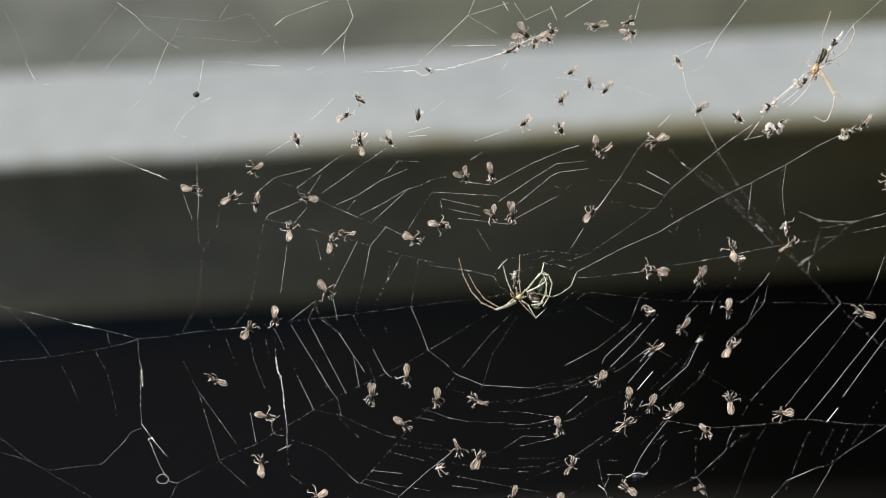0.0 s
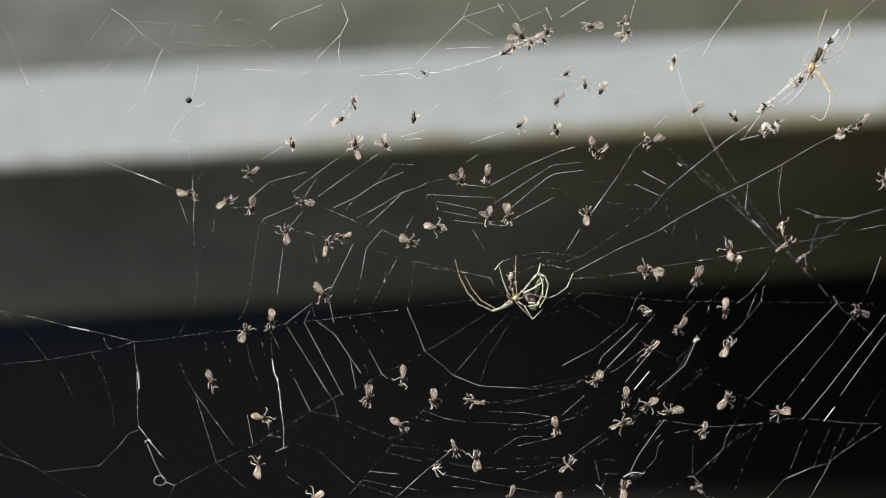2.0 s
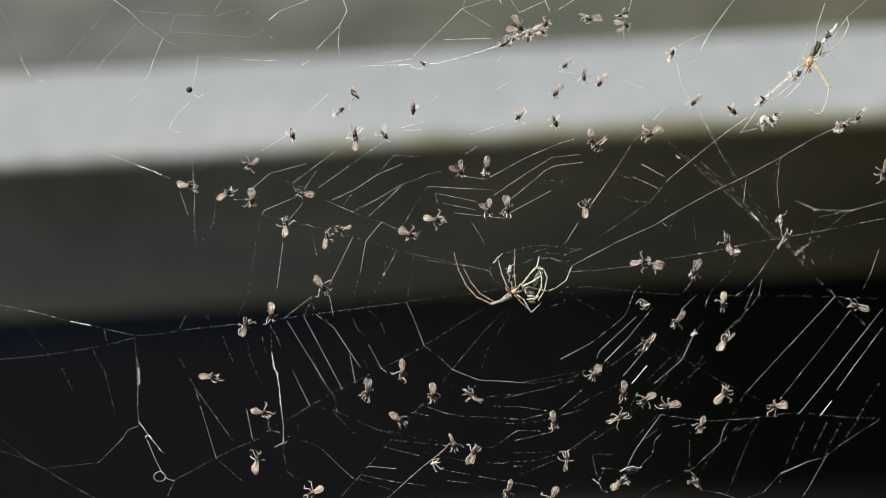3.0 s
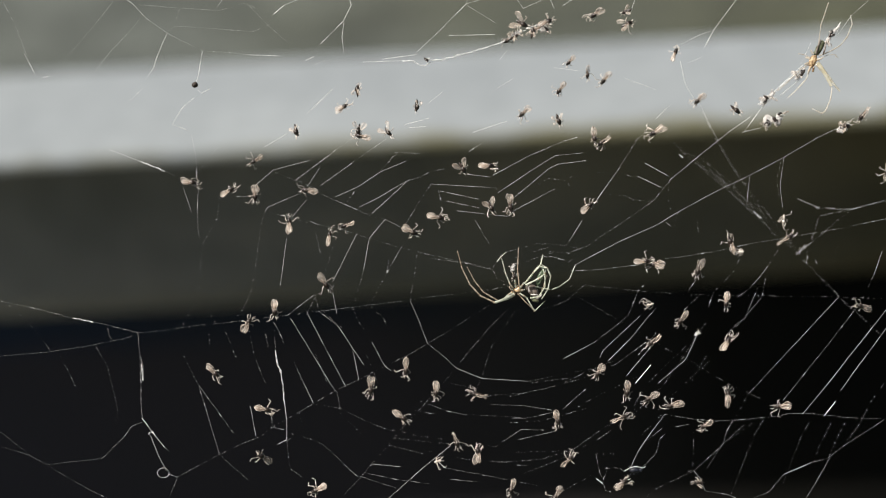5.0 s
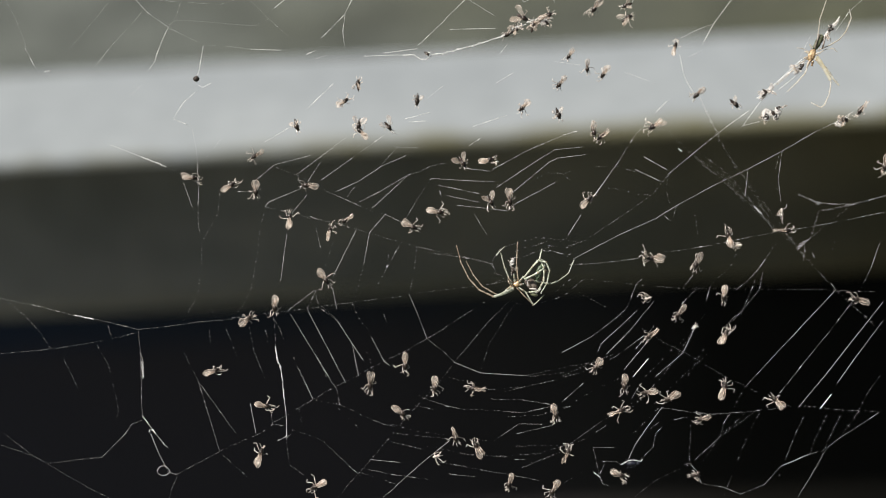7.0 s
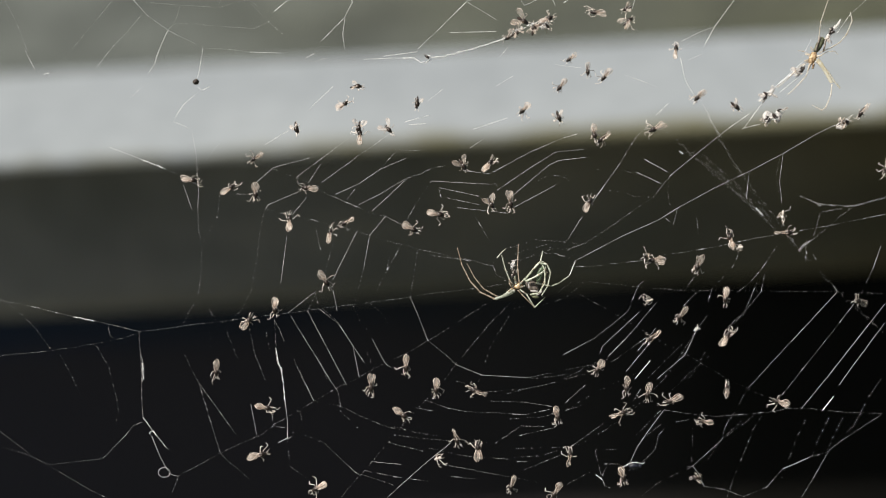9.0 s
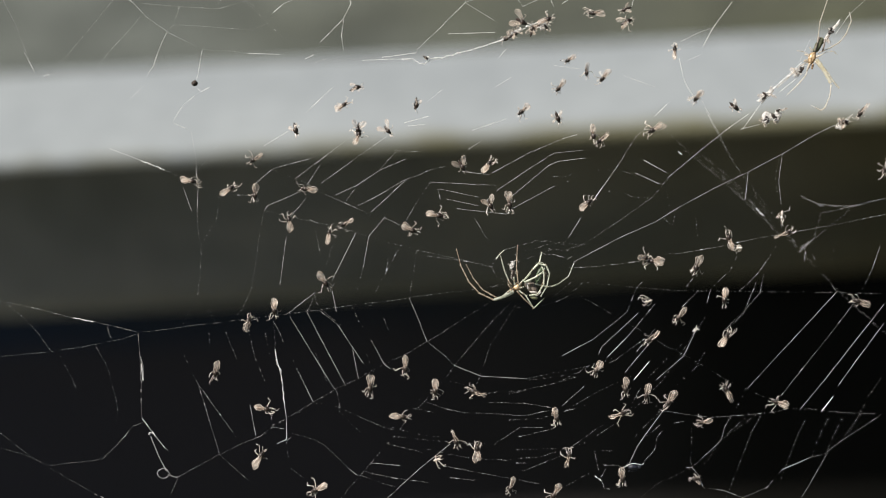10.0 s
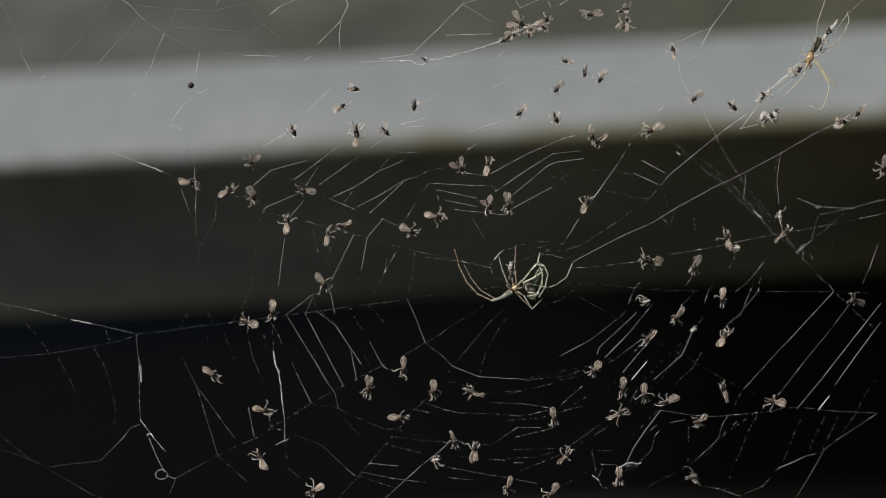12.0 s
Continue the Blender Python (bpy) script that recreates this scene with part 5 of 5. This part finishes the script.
    limb(root, SPIDER_SHIN, 0.16, *[(*p, h) for p, h in zip(((4.4, 1.6), (4.0, 0.0), (3.5, -1.3)), (1.6, 1.7, 1.5))])
    limb(root, SPIDER_LEG, 0.28, *[(*p, h) for p, h in zip(((3.0, 3.1), (4.5, 2.8), (5.1, 1.3), (4.6, -1.0), (3.5, -2.7)), (1.7, 2, 2.1, 1.9, 1.4))])
    limb(root, SPIDER_LEG, 0.26, *[(*p, h) for p, h in zip(((1.5, -2.5), (3.0, -2.3), (4.1, -0.5), (4.1, 1.7)), (1.4, 1.6, 1.8, 1.9))])
    limb(root, SPIDER_LEG, 0.26, *[(*p, h) for p, h in zip(((2.5, -0.5), (5.2, -1.1), (6.7, -0.5), (8.5, 0.8), (9.5, 3.2)), (0.6, 0.6, 0.6, 0.5, 0.1))])
    limb(root, SPIDER_SHIN, 0.2, *[(*p, h) for p, h in zip(((-0.7, -1.7), (0.8, -3.3), (2.3, -4.8)), (1.3, 1.5, 1.2))])
    limb(root, SPIDER_LEG, 0.22, *[(*p, h) for p, h in zip(((0.9, -2.5), (2.3, -4.8), (4.2, -3.0)), (1.5, 1.1, 0.5))])
    still(root, 0, 0, 0)


def amber_spider():
    root = tagged(new("spider"), "slender amber spider with green abdomen on a wrapped catch", "spider")
    ox, oy = (51.8, 39.5)

    def at(p, h):
        return (p[0] - ox, p[1] - oy, h)

    v, f = blob(at((51.6, 39.1), 0.8), (1.2, 0.66, 0.5), 66, 0.3, 2.4)
    part("carapace", mesh_of("carapace", v * MM, f, SPIDER_HEAD), root, "orange brown carapace")
    v, f = blob(at((52.8, 41.4), 0.8), (1.65, 0.58, 0.5), 60, 0.2, 1.6, 14, 16)
    part("abdomen", mesh_of("abdomen", v * MM, f, SPIDER_BACK), root, "narrow dark green abdomen")
    for p, q, r in (((52.1, 40.3), (52.5, 41.7), (53.0, 42.8)), ((53.4, 40.2), (53.7, 41.3), (53.9, 42.5))):
        path = smooth_path([at(p, 1.2), at(q, 1.36), at(r, 1.1)], 0.2)
        part("stripe", mesh_of("stripe", *tube(path * MM, 0.15 * MM, 6), SPIDER_BELLY), root, "pale side stripe")
    for p, q in (((51.3, 38.2), (50.9, 37.3)), ((51.8, 38.1), (51.6, 37.2))):
        path = smooth_path([at(p, 1), at(q, 0.9)], 0.15)
        part("jaw", mesh_of("jaw", *tube(path * MM, 0.2 * MM, 6), SPIDER_HEAD), root)

    for p, q in (((51.1, 39.5), (50.3, 39.8)), ((50.9, 38.8), (50.1, 38.5)), ((52.3, 39.3), (53.2, 39.6)), ((52.1, 38.5), (52.9, 37.9)), ((51.2, 38.1), (50.7, 36.9)), ((51.7, 40.3), (51.2, 41.1))):
        path = smooth_path([at(p, 1.0), at(q, 1.0)], 0.15)
        part("leg_base", mesh_of("leg_base", *tube(path * MM, np.linspace(0.24, 0.14, len(path)) * MM, 6), AMBER), root)

    def leg(thick, *joints):
        limb(root, AMBER_THIGH if thick > 0.4 else AMBER, thick, *[at(p, 0.9 - 0.15 * k) for k, p in enumerate(joints)])

    leg(0.24, (52.4, 40.3), (52.7, 42.3), (53.1, 45.5), (54.5, 49.5))
    leg(0.24, (52.7, 40.0), (55.0, 41.0), (56.5, 41.9), (57.7, 43.3), (58.7, 45.7), (58.4, 47.3))
    leg(0.85, (52.4, 38.9), (53.8, 36.9), (55.0, 34.7))
    leg(0.2, (55.0, 34.5), (54.8, 32.5), (53.9, 30.3), (53.2, 29.9), (51.6, 30.8))
    leg(0.55, (52.5, 38.7), (54.4, 36.5), (55.5, 34.9), (56.5, 33.8))
    leg(0.2, (51.2, 38.0), (50.5, 36.0), (49.0, 34.3), (47.3, 32.7))
    leg(0.2, (50.9, 38.5), (49.5, 37.7), (47.5, 35.7), (45.5, 33.9))
    leg(0.16, (51.3, 39.7), (50.0, 40.3), (49.0, 40.5))
    leg(0.14, (52.6, 39.4), (54.2, 40.2), (55.6, 40.3), (56.2, 39.7))
    still(root, ox, oy, 0)


orb_spider()
amber_spider()


# ---- midges on the wing ----
FLYERS = []


def flyer():
    ob = copy_thing(next(m for k, m in MODELS.items() if k[0] == "spread"), Matrix())
    tagged(ob, "small tan midge flying past the web", "midge", "flying midges")
    FLYERS.append(ob)
    return ob


for _ in range(2):
    flyer()

# ---- sway of the web in the air: shift and strain by the second ----
GUSTS = []


def gust(t, right, up, far_right, far_up):
    """At t seconds: shift to the right and up (mm) as 1, u, v, uu, uv, vv, uuu, uuv, uvv, vvv over the web; what the threads behind shift besides."""
    GUSTS.append((t, *right, *up, far_right, far_up))


gust(0, (0.00, 0.00, 0.00, 0.00, 0.00, 0.00, 0.00, 0.00, 0.00, 0.00), (0.00, 0.00, 0.00, 0.00, 0.00, 0.00, 0.00, 0.00, 0.00, 0.00), 0.00, 0.00)
gust(0.5, (-0.16, 0.04, -0.06, -0.09, -0.01, -0.02, 0.02, 0.03, -0.04, -0.07), (-0.01, 0.15, -0.05, -0.14, 0.02, 0.01, -0.04, -0.02, 0.00, 0.10), 0.03, 0.17)
gust(1, (-0.14, -0.05, 0.07, -0.07, 0.02, 0.00, 0.00, 0.00, -0.05, -0.14), (0.15, 0.22, 0.03, -0.10, 0.00, 0.09, -0.07, -0.06, 0.01, 0.05), 0.08, 0.24)
gust(1.5, (-0.39, -0.12, -0.09, -0.06, 0.09, -0.06, 0.10, 0.12, -0.01, -0.01), (0.49, 0.36, 0.12, -0.29, -0.04, 0.09, -0.09, -0.05, -0.04, 0.03), 0.09, 0.40)
gust(2, (-0.68, 0.13, -0.17, 0.01, 0.09, -0.02, -0.07, -0.02, 0.00, -0.05), (-0.37, 0.66, -0.36, 0.04, 0.31, 0.15, -0.26, 0.01, 0.11, 0.20), 0.11, 0.67)
gust(2.5, (-0.89, -0.11, -0.19, 0.15, 0.23, -0.19, -0.02, 0.12, 0.02, -0.07), (0.23, 0.79, 0.09, -0.22, 0.05, 0.22, -0.23, -0.13, -0.02, 0.09), 0.15, 0.91)
gust(3, (-0.78, -0.24, -0.02, 0.03, 0.22, -0.21, 0.00, -0.04, -0.03, -0.13), (0.94, 0.54, 0.19, -0.17, -0.09, 0.10, -0.14, -0.02, 0.03, -0.04), 0.19, 0.85)
gust(5, (-0.19, -0.26, -0.07, 0.02, 0.13, -0.10, 0.10, -0.01, -0.11, -0.03), (1.31, 0.01, 0.37, -0.32, -0.06, 0.32, 0.12, -0.18, -0.12, 0.10), 0.02, 1.20)
gust(5.5, (-0.05, -0.32, -0.02, -0.06, 0.13, -0.09, 0.05, 0.03, -0.01, -0.05), (1.52, -0.18, 0.36, -0.29, -0.26, 0.20, 0.20, -0.03, -0.01, 0.01), 0.02, 1.06)
gust(6, (0.00, -0.44, 0.17, -0.04, 0.21, -0.08, 0.10, -0.05, -0.04, -0.12), (1.48, -0.06, 0.44, -0.19, -0.25, 0.39, 0.07, -0.14, 0.00, 0.09), 0.18, 1.08)
gust(6.5, (-0.02, -0.52, 0.10, -0.06, 0.27, -0.13, 0.12, -0.03, -0.10, 0.03), (1.82, 0.04, 0.38, -0.30, -0.42, 0.44, 0.07, -0.10, -0.07, 0.08), 0.28, 0.89)
gust(7, (-0.25, -0.67, 0.17, -0.12, 0.33, -0.11, 0.19, -0.05, -0.07, -0.06), (2.27, 0.41, 0.48, -0.40, -0.46, 0.35, -0.02, -0.13, -0.11, 0.11), 0.47, 0.94)
gust(9, (-0.16, -0.40, -0.04, -0.09, 0.27, -0.02, 0.06, 0.01, -0.13, 0.04), (1.86, 0.39, 0.34, -0.32, -0.42, 0.27, 0.01, -0.10, -0.18, 0.15), 0.54, 1.02)
gust(9.5, (-0.19, -0.53, 0.03, -0.10, 0.34, -0.09, 0.17, -0.01, -0.01, -0.04), (1.93, 0.28, 0.47, -0.38, -0.38, 0.24, 0.09, -0.09, -0.12, 0.04), 0.70, 1.10)
gust(10, (-0.32, -0.49, -0.03, -0.02, 0.27, -0.07, 0.13, 0.05, -0.06, -0.04), (1.69, 0.42, 0.34, -0.25, -0.34, 0.22, 0.07, -0.14, -0.15, 0.17), 0.80, 0.99)
gust(10.5, (-0.37, -0.50, -0.08, -0.10, 0.32, -0.13, 0.19, 0.08, -0.08, -0.02), (1.82, 0.39, 0.41, -0.34, -0.44, 0.27, 0.04, -0.04, -0.13, 0.00), 0.72, 0.87)
gust(11, (-0.42, -0.54, 0.01, -0.09, 0.32, -0.14, 0.15, 0.15, -0.05, -0.15), (1.74, 0.35, 0.41, -0.27, -0.40, 0.19, 0.04, 0.02, -0.07, 0.06), 0.78, 0.94)
gust(11.5, (-0.47, -0.58, 0.12, -0.14, 0.40, -0.17, 0.15, 0.08, -0.10, -0.16), (1.69, 0.49, 0.31, -0.25, -0.35, 0.26, 0.03, -0.03, -0.10, 0.09), 0.75, 0.61)
gust(12, (-0.61, -0.48, -0.02, -0.13, 0.45, -0.23, 0.07, 0.12, -0.10, -0.10), (1.50, 0.73, 0.30, -0.15, -0.38, 0.26, -0.03, -0.09, -0.14, 0.03), 0.69, 0.54)


def sway(t):
    """The web's shift at t seconds, between the gusts."""
    table = np.array(GUSTS)
    i = min(max(int(np.searchsorted(table[:, 0], t, "right")) - 1, 0), len(table) - 2)
    u = min(max((t - table[i, 0]) / (table[i + 1, 0] - table[i, 0]), 0), 1)
    return table[i, 1:] + (table[i + 1, 1:] - table[i, 1:]) * (u * u * (3 - 2 * u))


def moved(p, s):
    """Shift (mm) of a point of the web."""
    u, v = (p[0] + 14.1) / 78.4, (p[1] - 7.4) / 44.1
    shape = np.array((1, u, v, u * u, u * v, v * v, u ** 3, u * u * v, u * v * v, v ** 3))
    back = min(1.0, -p[2] / 10) if p[2] < -5 else 0.0
    return np.array((shape @ s[:10] + back * s[20], shape @ s[10:20] + back * s[21], 0.0))


def motions():
    beats = [k * 0.5 for k in range(25)]
    air = [sway(t) for t in beats]
    lean = [(s[11] / 78.4 - s[2] / 44.1) / 2 for s in air]
    hub = [moved(np.zeros(3), s) for s in air]
    walk(orb_web, [(t, WEB @ Matrix.Translation(Vector(h) * MM) @ pose(0, 0, 0, 0, 0, math.degrees(a))) for t, h, a in zip(beats, hub, lean)])
    for ob, mid in MOVING:
        rows = []
        for t, s, a, h in zip(beats, air, lean, hub):
            whole = h + (-a * mid[1], a * mid[0], 0.0)
            rest = mid + moved(mid, s) - whole
            rows.append((t, Matrix.Translation(Vector(rest) * MM)))
        walk(ob, rows)
    for ob, place, lie, (reach, w1, p1, w2, p2), turns in HUNG:
        rows = []
        for t, s, a in zip(beats, air, lean):
            twirl = reach * (0.65 * (math.sin(w1 * t + p1) - math.sin(p1)) + 0.35 * (math.sin(w2 * t + p2) - math.sin(p2)))
            p = place + moved(place, s) * SLACK.get(ob, 1)
            rows.append((t, WEB @ Matrix.Translation(Vector(p) * MM) @ pose(0, 0, 0, 0, twirl + np.interp(t, turns[:, 0], turns[:, 2]), 0) @ pose(0, 0, 0, 0, 0, math.degrees(a) + np.interp(t, turns[:, 0], turns[:, 1])) @ lie))
        walk(ob, rows)

    def flight(ob, *stops):
        walk(ob, [(t, WEB @ Matrix.Translation((x * MM, y * MM, z * MM)) @ pose(0, 0, 0, 20, 10, a)) for t, x, y, z, a in stops])

    flight(FLYERS[0], (0, 110, -60, 25, 0), (5.6, 95, -50, 25, 0), (5.7, 67, -42, 20, 10), (5.8, 45, -29, 15, 30), (5.95, -3, -41, 10, 40), (6.1, -81, -37, 10, 50), (6.2, -65, -6, 12, 70), (6.3, -39, 19, 12, 40), (6.4, -11, 6, 12, -30), (6.55, -22, -45, 12, -60), (6.7, -102, -45, 12, -20), (6.8, -87, -22, 12, 40), (6.9, -41, 21, 12, 30), (7.1, -10, 80, 20, 30), (12, -10, 85, 20, 30))
    flight(FLYERS[1], (0, -130, -40, 25, 0), (10.5, -60, -70, 25, 0), (10.6, -13, -42, 14, 70), (10.7, -21, -15, 14, 80), (10.8, -63, 18, 12, 40), (10.9, 29, 24, 14, 0), (11.1, 74, 21, 14, -20), (11.3, 46, 21, 12, -60), (11.4, 20, -8, 12, -40), (11.5, 39, -16, 12, 0), (11.65, 69, -27, 12, -10), (11.75, 36, -18, 12, 20), (11.8, 12, -12, 12, 30), (12, -42, -43, 14, 40))


motions()
